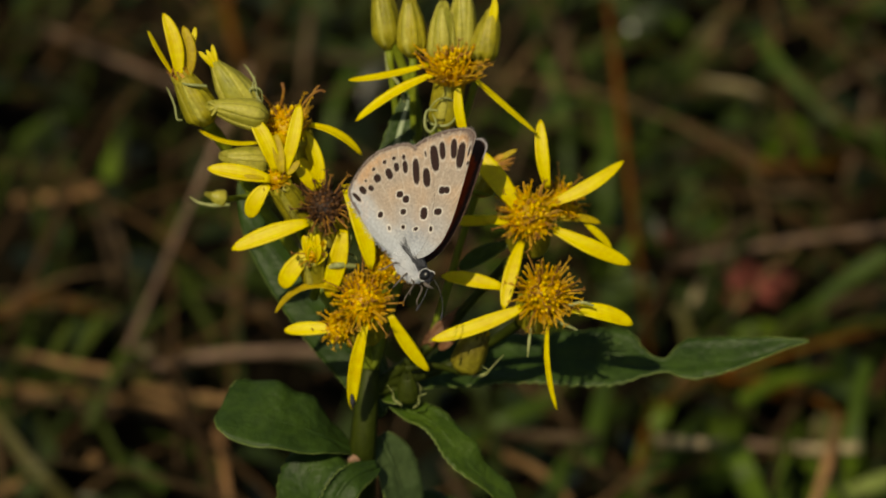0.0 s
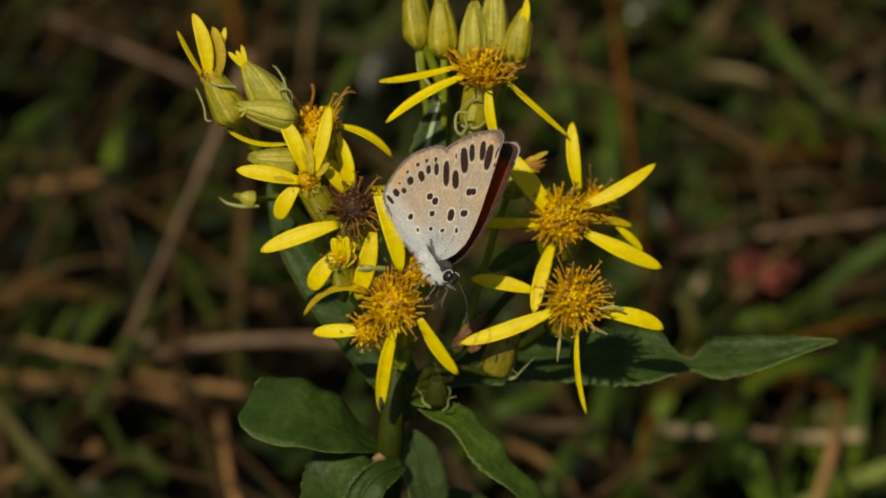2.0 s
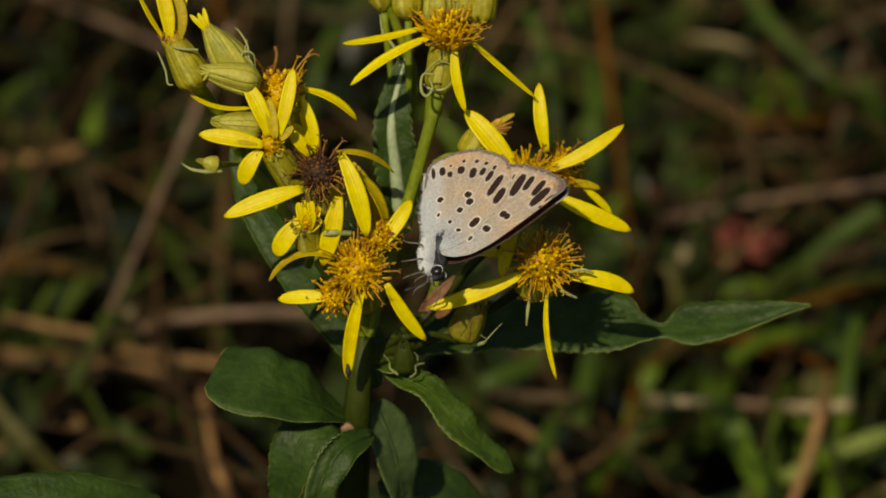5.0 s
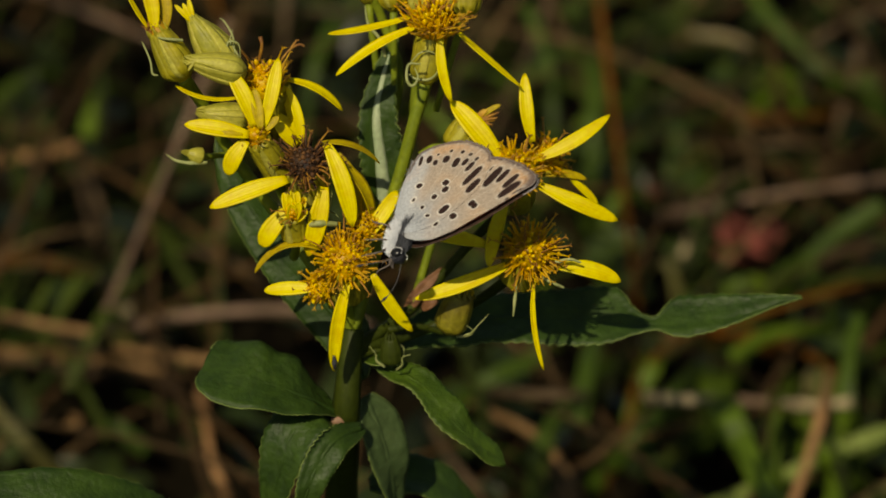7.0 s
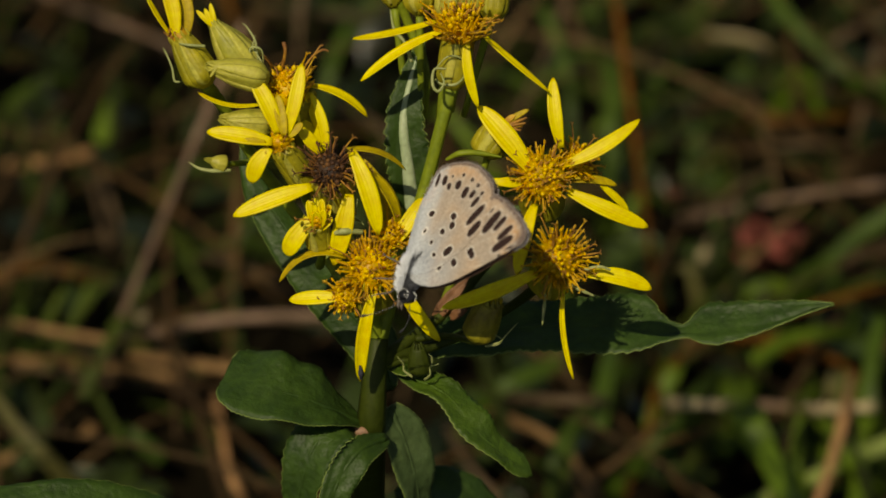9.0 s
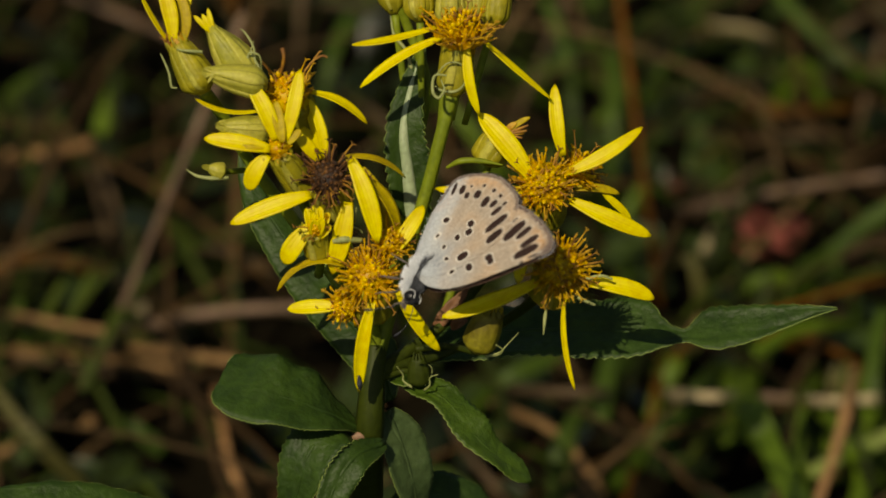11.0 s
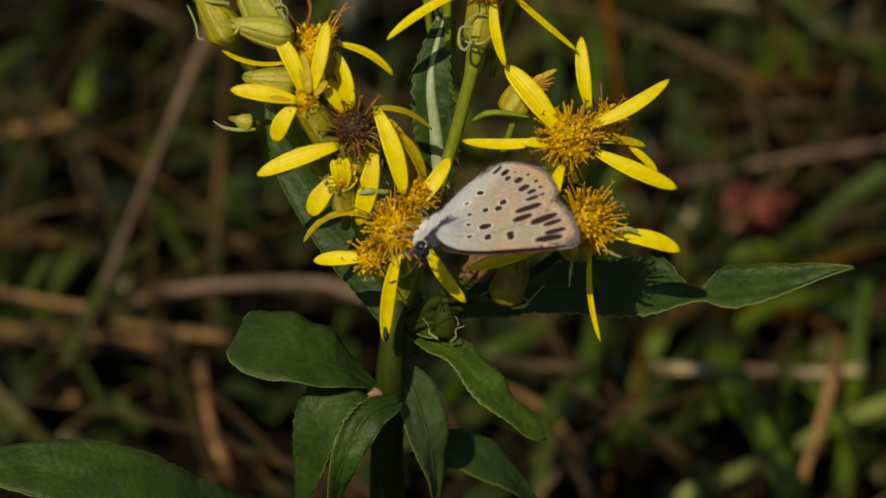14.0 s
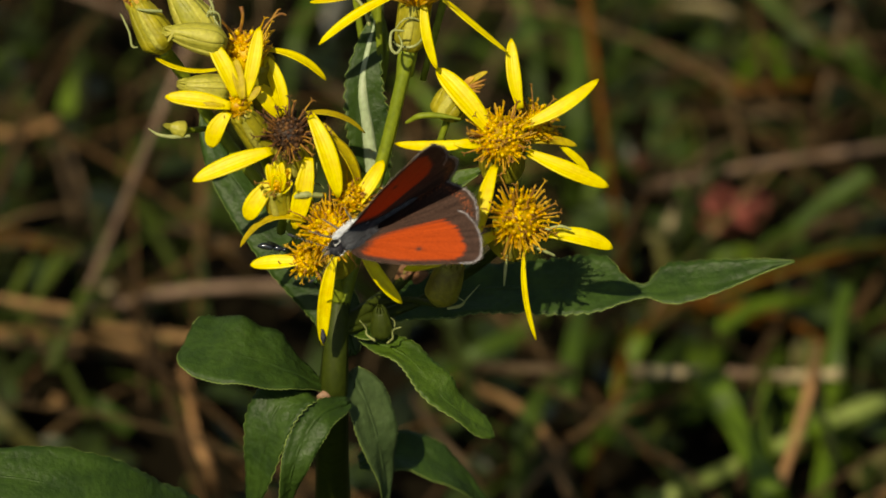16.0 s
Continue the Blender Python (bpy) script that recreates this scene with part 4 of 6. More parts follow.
stem([(-3.5, -11.5, -11.0), (0.4, -11.1, -11.0), (4.1, -11.8, -6.0)], [0.5, 0.4, 0.4], STEM_SHADED, "peduncle")
stem([(-23.7, 11.2, -9.0), (-26.0, 10.8, -6.0), (-27.7, 10.6, -4.0)], [0.4, 0.35, 0.35], STEM, "peduncle")
stem([(-15.7, -2.1, -9.0), (-15.2, -0.6, -4.0), (-15.4, 1.1, -1.0)], [0.6, 0.5, 0.5], STEM, "peduncle")

# head under the butterfly
head = involucre((-9.2, -7.4, -6.0), (-9.1, -2.6, -1.0), 2.6, 2.9, "flower_head", BRACT, label="open yellow daisy head, part eaten")
disc((-9.1, -2.6, -0.5), (0.05, 0.3, 1), 3.4, head, 11, 80, styles=20, length=2.8)
disc((-12.2, -5.9, -2.0), (-0.4, -0.3, 1), 2.0, head, 12, 34, styles=4, length=1.8)
disc((-6.6, 1.5, -1.0), (0.3, 0.7, 0.8), 2.2, head, 13, 36, styles=9, length=2.2)
ray(head, (-12.9, -6.1, -1.0), (-19.3, -6.4, -2.5), 2.2, (0, 0.15, 0.3))
ray(head, (-12.1, -1.1, 0.0), (-20.5, -4.1, -1.5), 1.5, (-0.6, 1.8, 0.6), PETAL_SHADE, face=(0.1, 0.8, 0.6))
ray(head, (-8.6, -5.2, 1.0), (-10.4, -16.6, -3.0), 2.0, (-0.4, 0.1, 0.9), fold=0.5)
stem([(-10.4, -14.6, -1.6), (-10.3, -15.6, -2.0), (-10.3, -16.4, -2.4)], [0.15, 0.38, 0.12], BODY, "ray_tip", "withered black tip")
ray(head, (-5.5, -4.2, 0.0), (-0.4, -11.5, -3.0), 2.0, (-0.3, -0.2, 0.4))
ray(head, (-6.6, 0.1, 0.0), (-2.5, 6.4, -1.0), 2.3, (0.3, 0.2, 0.6))
ray(head, (-10.2, 0.1, -1.0), (-13.2, 2.5, -1.5), 0.8, mat=WISP)
stem([(-13.5, 2.0, 0.5), (-12.1, 2.2, 1.0), (-10.1, 2.1, 0.0)], [0.3, 0.42, 0.3], WISP, "bract")

# withered brown head
head = involucre((-13.7, 5.4, -4.0), (-14.2, 9.1, 0.0), 2.3, 2.6, "flower_head", BRACT, label="fading daisy head with brown withered disc")
disc((-14.1, 9.6, 0.5), (0.0, 0.3, 1), 2.8, head, 21, 50, mat=FLORET_BROWN, styles=26, length=2.5, balls=False, reach=0.8)
ray(head, (-16.3, 7.7, 1.5), (-26.1, 4.1, 1.5), 2.7, (0.1, 0.3, 0.6))
ray(head, (-11.7, 6.8, 1.0), (-13.7, -2.0, -1.0), 2.9, (0.2, 0, 0.8))
ray(head, (-11.4, 12.1, 2.5), (-8.0, 1.8, 2.0), 2.7, (0.4, 0.3, 1.0))
ray(head, (-9.8, 9.9, 0.5), (-5.5, 2.3, -1.0), 2.5, (0.9, 0.6, 0.6), PETAL_SHADE, face=(0.9, 0.3, 0.7))
ray(head, (-12.5, 12.3, 0.0), (-4.7, 9.9, -2.0), 1.7, (0.4, 1.0, 0.6), PETAL_SHADE, face=(0.2, 0.9, 0.5))
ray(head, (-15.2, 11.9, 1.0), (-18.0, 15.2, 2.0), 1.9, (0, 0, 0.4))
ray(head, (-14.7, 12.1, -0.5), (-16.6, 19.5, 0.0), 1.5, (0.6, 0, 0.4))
ray(head, (-10.2, 11.0, -2.0), (-6.7, 2.9, -4.0), 2.6, (0.2, 0.5, 0.4), PETAL_SHADE)
wisps((-13.7, 5.4, -4.0), (0, 0.3, 1), 2.4, 5, head, 22)

# half-open head below it
head = involucre((-15.3, 0.1, -2.0), (-15.9, 3.2, 1.0), 1.5, 1.5, "flower_head", BRACT, label="half-open yellow daisy head")
for k, (x, y, n) in enumerate(((-16.8, 6.0, 2.0), (-16.0, 6.4, 2.5), (-15.0, 6.2, 2.5), (-14.0, 5.5, 2.0), (-14.7, 4.8, 3.5), (-15.8, 4.6, 3.5), (-13.8, 3.9, 2.0))):
    ray(head, (-15.6, 2.3, 1.5), (x, y, n), 1.5, (0, 0, 0.25), fold=0.5)
ray(head, (-16.3, 3.9, 1.0), (-19.5, -0.8, 0.0), 2.9, (-0.5, -0.2, 0.5), PETAL)
disc((-15.5, 3.4, 1.5), (-0.1, 0.5, 0.9), 1.2, head, 31, 6, styles=4, length=1.6, balls=False)

# head with few florets
head = involucre((-16.6, 7.5, -3.0), (-20.1, 12.5, 2.5), 1.75, 1.5, "flower_head", BRACT, label="open yellow daisy head seen obliquely")
ray(head, (-20.4, 14.3, 4.0), (-23.8, 21.4, 4.0), 2.5, (0.4, 0.1, 0.7))
ray(head, (-19.3, 14.3, 4.0), (-17.5, 22.9, 4.0), 2.1, (0.2, 0, 0.7))
ray(head, (-21.1, 13.2, 4.0), (-29.2, 14.5, 4.0), 2.5, (0.1, 0.15, 0.5))
ray(head, (-21.9, 13.2, 4.2), (-24.8, 13.5, 4.5), 0.8, (0, 0.05, 0.2), PETAL_SHADE)
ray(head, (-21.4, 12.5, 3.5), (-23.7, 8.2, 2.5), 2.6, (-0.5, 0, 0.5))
ray(head, (-19.6, 14.0, 4.5), (-20.5, 19.1, 4.0), 1.7, (0, 0, 0.3), PETAL_SHADE)
ray(head, (-19.0, 13.8, 4.0), (-17.4, 15.6, 4.0), 1.2, (0, 0, 0.2), PETAL_SHADE)
disc((-20.1, 13.0, 2.5), (-0.35, 0.4, 0.85), 1.2, head, 33, 20, styles=5, length=1.5, reach=0.4)
green("floret_tube", Shape().ball(spot((-20.2, 13.4, 3.2)), np.array([1.4, 1.1, 0.9]) * 0.001, 14, 18), FLORET, head)

# head behind it
head = involucre((-18.6, 12.6, -6.0), (-19.2, 18.8, -2.0), 2.3, 2.8, "flower_head", BRACT, label="yellow daisy head with long styles")
disc((-19.4, 19.5, -1.5), (-0.05, 0.85, 0.6), 3.0, head, 41, 52, styles=9, length=2.9, spread=0.8)
ray(head, (-16.4, 20.4, -1.0), (-9.5, 16.6, -2.0), 1.7, (0.4, 0.7, 0.5), PETAL, face=(0.3, 0.7, 0.7))
ray(head, (-17.2, 19.8, -1.0), (-15.0, 12.7, -2.0), 1.4, (0.1, 0.2, 0.5))
ray(head, (-22.1, 18.2, 0.0), (-30.6, 19.6, 0.0), 1.2, (-0.3, -1.0, 0.3), face=(0, 0.9, 0.5))
ray(head, (-17.6, 16.0, -1.0), (-14.1, 12.2, -2.0), 1.7, (0, 0.2, 0.3))
stem([(-17.2, 23.0, -1.0), (-16.1, 24.3, -1.0), (-15.0, 24.9, -1.0), (-14.3, 24.7, -1.0)], [0.14, 0.13, 0.15, 0.1], STYLE, "style")
stem([(-16.1, 24.3, -1.0), (-15.4, 25.3, -1.0), (-15.0, 25.5, -1.0)], [0.13, 0.12, 0.08], STYLE, "style")
stem([(-20.1, 22.8, -1.0), (-19.7, 24.6, 0.0), (-19.9, 25.8, 0.0)], [0.2, 0.2, 0.28], STYLE, "style")
stem([(-21.3, 22.8, -1.0), (-22.1, 23.8, 0.0), (-23.0, 24.4, 0.0)], [0.2, 0.17, 0.22], STYLE, "style")

# opening head at the side
head = involucre((-29.3, 20.3, 0.5), (-32.7, 26.3, 2.0), 1.95, 1.2, "flower_head", BRACT, label="opening daisy head in a green cup", belly=1.2)
ray(head, (-33.1, 26.4, 3.0), (-35.2, 34.4, 3.0), 2.3, (0.5, 0.2, 0.5), pointed=0.6)
ray(head, (-33.9, 26.6, 2.2), (-37.2, 32.2, 2.0), 1.1, (-0.1, -0.2, 0.3), face=(0.8, 0.3, 0.5))
ray(head, (-32.0, 26.4, 2.0), (-32.7, 32.8, 2.0), 1.9, (0.6, 0, 0.4), PETAL_SHADE)
ray(head, (-32.1, 29.6, 1.0), (-31.2, 32.8, 1.0), 0.9, (0.2, 0, 0.2))
stem([(-32.2, 25.4, 2.0), (-32.9, 27.0, 2.2), (-33.5, 28.6, 2.4)], [1.25, 0.95, 0.6], STYLE_GOLD, "floret_tube", "brownish orange tube of fading florets")
disc((-32.9, 26.4, 2.0), (-0.45, 0.85, 0.3), 1.1, head, 53, 14, mat=STYLE, styles=2, length=1.4, spread=0.3, balls=False, reach=0.25)
stem([(-32.6, 20.7, 3.0), (-33.3, 20.9, 3.0), (-33.6, 22.5, 3.0), (-34.4, 24.4, 3.0), (-34.7, 24.9, 3.0)], [0.08, 0.13, 0.13, 0.11, 0.05], WISP, "bract")
stem([(-29.5, 25.1, 3.5), (-31.4, 25.2, 4.0), (-32.6, 25.4, 3.5)], [0.2, 0.18, 0.1], WISP, "bract")

# pale buds beside it
bud = involucre((-23.7, 21.6, 0.0), (-28.5, 28.0, 2.0), 2.2, 1.15, "bud", BUD, label="pale green swollen bud", close=0.3, belly=1.15)
for tip in ((-30.6, 29.6, 2.5), (-29.6, 29.8, 2.5), (-28.9, 30.5, 2.5)):
    ray(bud, (-28.2, 27.3, 2.3), tip, 0.8, (0, 0, 0.2))
bud = involucre((-21.6, 21.1, 3.0), (-28.6, 22.5, 4.5), 1.85, 1.0, "bud", BUD, label="pale green bud lying against another", close=0.45, belly=1.1)
for k, tip in enumerate(((-29.1, 22.9, 5.2), (-29.0, 21.9, 5.2), (-28.7, 21.2, 5.2))):
    stem([(-27.9, 22.4, 5.0), tip], [0.4, 0.12], BUD, "bract")
for line in ([(-23.1, 23.2, 2.0), (-23.3, 25.7, 2.0), (-24.4, 27.6, 2.0), (-25.0, 28.0, 2.0)], [(-22.3, 21.0, 2.0), (-22.6, 23.2, 2.0), (-23.6, 25.0, 2.0), (-23.3, 26.6, 2.0)], [(-24.1, 24.0, 2.5), (-23.7, 25.0, 3.0), (-22.5, 24.6, 3.0), (-22.3, 22.5, 2.0)]):
    stem(line, [0.13, 0.14, 0.11, 0.04], WISP, "bract")
bud = involucre((-21.5, 14.9, -1.0), (-27.1, 16.1, 1.0), 2.0, 1.1, "bud", BUD, label="pale green bud", close=0.4)
bud = involucre((-27.2, 10.5, -4.0), (-29.2, 11.1, -3.0), 1.05, 0.5, "bud", BUD, label="tiny pale green bud", close=0.4)
stem([(-26.7, 9.9, -3.5), (-28.7, 9.8, -3.0), (-30.6, 10.1, -3.0), (-31.9, 10.9, -3.0)], [0.2, 0.28, 0.2, 0.06], WISP, "bract")

# tall head at the back
head = involucre((1.0, 20.0, -4.0), (1.9, 26.8, -2.0), 1.75, 1.95, "flower_head", BRACT, label="tall yellow daisy head with drooping rays")
disc((2.05, 26.6, -1.8), (0.06, 0.85, 0.55), 3.2, head, 61, 95, styles=14, length=3.7, spread=0.72, core=0.62)
ray(head, (-0.8, 28.5, -1.0), (-11.3, 26.3, -1.0), 1.7, (-0.5, -0.5, 0.5), face=(0, 0.8, 0.6))
ray(head, (0.0, 27.2, -0.5), (-10.3, 21.0, -1.0), 1.9, (-0.2, 0.6, 0.6), face=(0.3, 0.8, 0.6))
ray(head, (3.0, 26.4, 0.0), (4.4, 17.7, -1.0), 1.5, (-0.6, 0.2, 0.6))
ray(head, (4.8, 26.9, -1.0), (13.3, 19.6, -1.0), 1.4, (-0.5, 0.3, 0.5), face=(0.3, 0.8, 0.6))
stem([(0.4, 22.4, 1.5), (-1.1, 22.3, 1.5), (-1.3, 20.4, 1.5), (-0.6, 19.6, 1.5), (0.1, 20.6, 1.5), (-0.3, 21.9, 1.0)], [0.1, 0.16, 0.2, 0.2, 0.15, 0.08], WISP, "bract", n=40)
stem([(-1.0, 21.2, -0.6), (-0.2, 20.6, -0.4), (1.4, 20.5, -0.2), (2.4, 21.2, -0.6), (2.8, 22.2, -1.2)], [0.1, 0.16, 0.18, 0.14, 0.07], WISP, "bract")
stem([(-0.9, 22.6, -0.8), (0.4, 23.9, -0.1), (1.8, 24.0, -0.1), (2.9, 23.2, -0.9)], [0.06, 0.11, 0.12, 0.06], WISP, "bract")
for base, top, r, mat in (((-3.0, 29.7, -9.0), (-3.5, 37.1, -8.0), 1.75, BRACT), ((-6.2, 30.8, -11.0), (-7.3, 39.7, -10.0), 1.7, BRACT), ((0.8, 28.8, -9.0), (0.9, 36.4, -8.0), 1.75, BUD), ((3.3, 29.6, -10.0), (3.6, 38.5, -9.0), 1.8, BUD), ((6.0, 29.0, -9.0), (7.4, 35.6, -8.0), 1.7, BRACT)):
    bud = involucre(base, top, r, r * 0.7, "bud", mat, label="tall closed green bud", close=0.35)
    stem([base, (base[0] * 0.6 - 1.0, base[1] - 12, base[2] - 4)], [0.5, 0.4], STEM, "peduncle", n=8)
ray(bud, (6.6, 32.3, -8.0), (7.7, 37.7, -7.0), 1.5, (0.3, 0, 0.3), pointed=1.0)
stem([(-6.7, 30.3, -7.0), (-6.2, 27.8, -7.0), (-4.9, 26.2, -7.0), (-4.0, 23.7, -7.0)], [0.06, 0.22, 0.22, 0.2], WISP, "bract")

# right-hand head, upper
head = involucre((12.5, 4.7, -9.0), (12.5, 8.7, -4.0), 2.5, 2.9, "flower_head", BRACT, label="open yellow daisy head with long rays")
disc((12.5, 8.9, -3.5), (0.0, 0.25, 1), 3.6, head, 71, 90, styles=18, length=2.5)
ray(head, (14.8, 12.7, -3.0), (13.8, 21.5, -3.0), 2.1, (-0.3, 0, 0.8), pointed=0.3)
ray(head, (15.3, 10.6, -2.5), (24.7, 16.3, -3.5), 2.2, (0.2, -0.5, 0.9), pointed=0.8)
ray(head, (10.9, 10.0, -2.5), (4.4, 17.9, -3.0), 3.3, (0.1, 0.2, 0.8))
ray(head, (15.7, 7.2, -3.0), (25.8, 2.8, -4.0), 2.5, (0.2, -0.2, 0.7))
ray(head, (10.0, 8.0, -3.0), (6.4, 8.3, -2.0), 1.6, (0, 0.2, 0.4), pointed=1.0)
ray(head, (11.5, 5.6, -2.2), (9.2, -3.2, 0.5), 2.2, (-0.3, 0, 0.6))
ray(head, (16.1, 8.6, -5.5), (22.0, 8.1, -7.0), 1.3, (0.1, 0.4, 0.4), PETAL_SHADE)
ray(head, (19.9, 8.1, -6.5), (23.5, 4.9, -8.0), 1.2, (0.1, 0.1, 0.2))
ray(head, (10.0, 8.7, -3.0), (-1.0, 8.7, -7.0), 1.7, (0, -0.5, 0.3))
disc((16.5, 10.7, -7.0), (0.6, 0.5, 0.6), 2.4, head, 72, 34, styles=9, length=2.4)

# right-hand head, lower
head = involucre((12.9, -4.9, -5.0), (14.2, -1.7, 0.0), 2.3, 2.8, "flower_head", BRACT, label="open yellow daisy head with a hanging ray")
disc((14.3, -1.3, 0.5), (0.15, 0.1, 1), 3.4, head, 81, 78, styles=22, length=2.9)
ray(head, (18.0, -3.1, 0.5), (26.0, -5.0, -0.5), 2.6, (0.2, 0.5, 0.4))
ray(head, (15.0, -4.9, 1.0), (16.3, -16.3, -1.0), 0.75, (-0.7, 0.2, 0.5), fold=0.8)
ray(head, (11.7, -2.9, 1.0), (-0.1, -7.3, 1.5), 2.4, (0.1, -0.3, 0.3))
ray(head, (9.0, -0.4, -1.0), (1.1, 1.0, -1.5), 2.3, (0, 0.2, 0.4))
stem([(16.0, -4.5, 1.0), (17.3, -5.2, 1.5), (18.7, -5.8, 1.0)], [0.26, 0.24, 0.14], WISP, "style")
stem([(17.6, -2.6, 1.5), (19.4, -2.2, 2.0), (20.8, -2.6, 2.0)], [0.26, 0.2, 0.14], WISP, "style")
stem([(12.8, -5.6, -1.0), (12.6, -7.3, -1.0), (12.4, -9.5, -1.0)], [0.1, 0.24, 0.08], WISP, "bract")

# buds in the shade
bud = involucre((5.3, 11.9, -9.0), (6.9, 15.5, -7.0), 2.0, 1.7, "bud", BRACT, label="opening green bud", close=0.6)
for tip in ((10.8, 17.6, -6.0), (10.1, 15.6, -6.0), (9.1, 16.9, -6.0)):
    ray(bud, (7.4, 15.4, -6.5), tip, 0.9, (0, 0.2, 0.2), PETAL_SHADE if tip[1] > 17 else STYLE_GOLD)
for tip in ((10.6, 16.6, -5.8), (9.8, 15.0, -5.8), (10.4, 15.9, -5.5)):
    stem([(7.6, 15.4, -6.2), tip], [0.32, 0.12], STYLE, "withered_floret")
stem([(0.4, 11.3, -7.0), (2.2, 12.1, -6.0), (4.7, 12.1, -6.0), (7.4, 11.6, -6.0)], [0.2, 0.4, 0.35, 0.1], STEM, "bract")
# The small bud borrows the darkened stem green, standing in for shade.
bud = involucre((-3.0, -16.0, -9.0), (-3.2, -12.5, -7.0), 1.3, 1.0, "bud", STEM_SHADED, label="small bud with shade put into its dark green", close=0.6)
wisps((-3.0, -16.3, -8.0), (0, 0.9, 0.4), 1.3, 4, bud, 92, 3)
bud = involucre((4.1, -11.7, -6.0), (6.0, -6.7, -3.0), 1.9, 1.8, "bud", BUD_DULL, label="shaded olive bud tipped with yellow", close=0.6)
wisps((4.1, -11.7, -6.0), (0.3, 0.9, 0.4), 2.0, 3, bud, 93, 4)
for tip in ((5.5, -5.0, -2.0), (6.7, -5.3, -2.5), (4.7, -5.6, -2.5), (7.4, -6.2, -3.0)):
    ray(bud, (5.8, -7.4, -3.0), tip, 1.3, (0, 0, 0.2), PETAL_SHADE)

# leaves
LEAF_LABEL = "dark green lance-shaped leaf with a finely toothed edge"


def leaf(line, left, right, face, mat=LEAF, rib=0.5, **how):
    g = leaf_grid(line, left, right, face, **how)
    ob = green("leaf", Shape().sheet(g, 0.00025), mat, label=LEAF_LABEL)
    mid = spot(spline(line, 24))
    f = np.asarray(face, float)
    nrm = unit((f if f.ndim == 1 else f[0]) @ AXES)
    tube = Shape().tube(mid - nrm * 0.0001, np.linspace(rib, rib * 0.2, 24) * 0.001, 8)
    edge = Shape()
    for side in (0, -1):
        edge.tube(g[:, side], 0.00008, 5)
    green("leaf_edge", edge, LEAF_EDGE, ob)
    green("midrib", tube, RIB if rib > 0.8 else mat, ob)
    return ob


leaf_a = leaf([(-9.9, -22.6, -11.0), (-15.4, -19.7, -6.0), (-21.4, -17.8, -5.0), (-28.0, -16.6, -7.0)], 3.7, 6.0, (0.1, 0.7, 0.75), teeth=34, depth=0.07, fold=0.05, wave=0.06,
     profile=((0, 0.4, 0.4), (0.1, 1.3, 3.4), (0.33, 3.6, 5.6), (0.66, 5.5, 6.1), (0.85, 4.9, 6.3), (0.94, 3.9, 5.9), (0.985, 2.6, 4.9), (1, 1.4, 3.6)))
leaf_b = leaf([(-9.8, -23.7, -12.0), (-13.2, -22.2, -8.0), (-16.5, -25.3, -6.0), (-18.4, -31.8, -8.0), (-20.3, -39.9, -14.0)], 3.6, 3.8, (-0.2, 0.5, 0.85), teeth=22, depth=0.12, fold=0.08)
leaf_c = leaf([(-7.2, -24.1, -10.0), (-10.7, -25.6, -6.0), (-13.1, -29.1, -5.0), (-14.6, -33.5, -6.0), (-16.2, -39.7, -12.0)], 2.4, 2.0, (0.3, 0.4, 0.85), teeth=24, depth=0.12, fold=0.15)
leaf_d = leaf([(-5.7, -15.8, -12.0), (0.4, -18.6, -8.0), (5.1, -23.9, -7.0), (11.3, -28.9, -10.0)], 3.0, 2.7, (0.25, 0.65, 0.75), mat=LEAF_FRESH, teeth=22, fold=0.14, depth=0.14, blunt=0.45, wave=0.12)
leaf_e = leaf([(-6.8, -14.5, -14.0), (4.8, -10.8, -19.0), (19.6, -9.9, -20.0), (34.7, -10.7, -16.5), (50.5, -7.2, -16.0)], 4.2, 4.5, (0, 0.6, 0.8), teeth=40, depth=0.12, fold=0.12, wave=0.05, rows=110,
     profile=((0, 0.5, 0.5), (0.12, 2.2, 2.4), (0.25, 3.8, 4.3), (0.5, 4.3, 5.0), (0.59, 5.0, 4.6), (0.615, 4.4, 4.0), (0.635, 2.6, 3.0), (0.66, 1.5, 2.0), (0.685, 1.1, 1.2), (0.70, 1.6, 1.0), (0.71, 3.2, 1.2), (0.725, 4.0, 1.8), (0.755, 4.7, 2.5), (0.85, 3.4, 1.6), (0.94, 1.6, 0.45), (1, 0.05, 0.05)))
leaf([(-6.8, -18.1, -14.0), (-8.7, -12.3, -16.0), (-15.8, -3.6, -16.0), (-23.1, 6.7, -17.0), (-26.1, 14.0, -18.0)], 3.8, 3.8, (-0.6, 0.4, 0.75), teeth=34, fold=0.15)
leaf([(-3.6, 2.3, -16.0), (-4.5, 10.2, -13.0), (-5.0, 17.4, -12.0), (-2.6, 27.7, -14.0)], 2.8, 3.2, (0.0, 0.45, 0.9), teeth=18, depth=0.2, fold=0.2, rib=1.25)
leaf_h = leaf([(-6.9, -20.2, -13.0), (-5.0, -24.8, -14.0), (-3.4, -30.6, -16.0), (-2.6, -38.4, -22.0)], 3.4, 3.4, (0.2, 0.6, 0.7), mat=LEAF_PALE, teeth=26)
leaf_i = leaf([(-6.3, -32.9, -28.0), (-0.3, -31.7, -28.0), (5.7, -34.5, -30.0), (11.1, -39.5, -36.0)], 3.4, 3.4, (0.1, 0.6, 0.7), teeth=26)
low_leaf = leaf([(-8.8, -50.2, -52.0), (-18.1, -46.0, -24.0), (-31.1, -40.1, -8.0), (-45.2, -33.4, -2.0), (-66.0, -31.6, -2.0)], 7.4, 7.8, (0.05, 0.6, 0.8), teeth=40, fold=0.05)
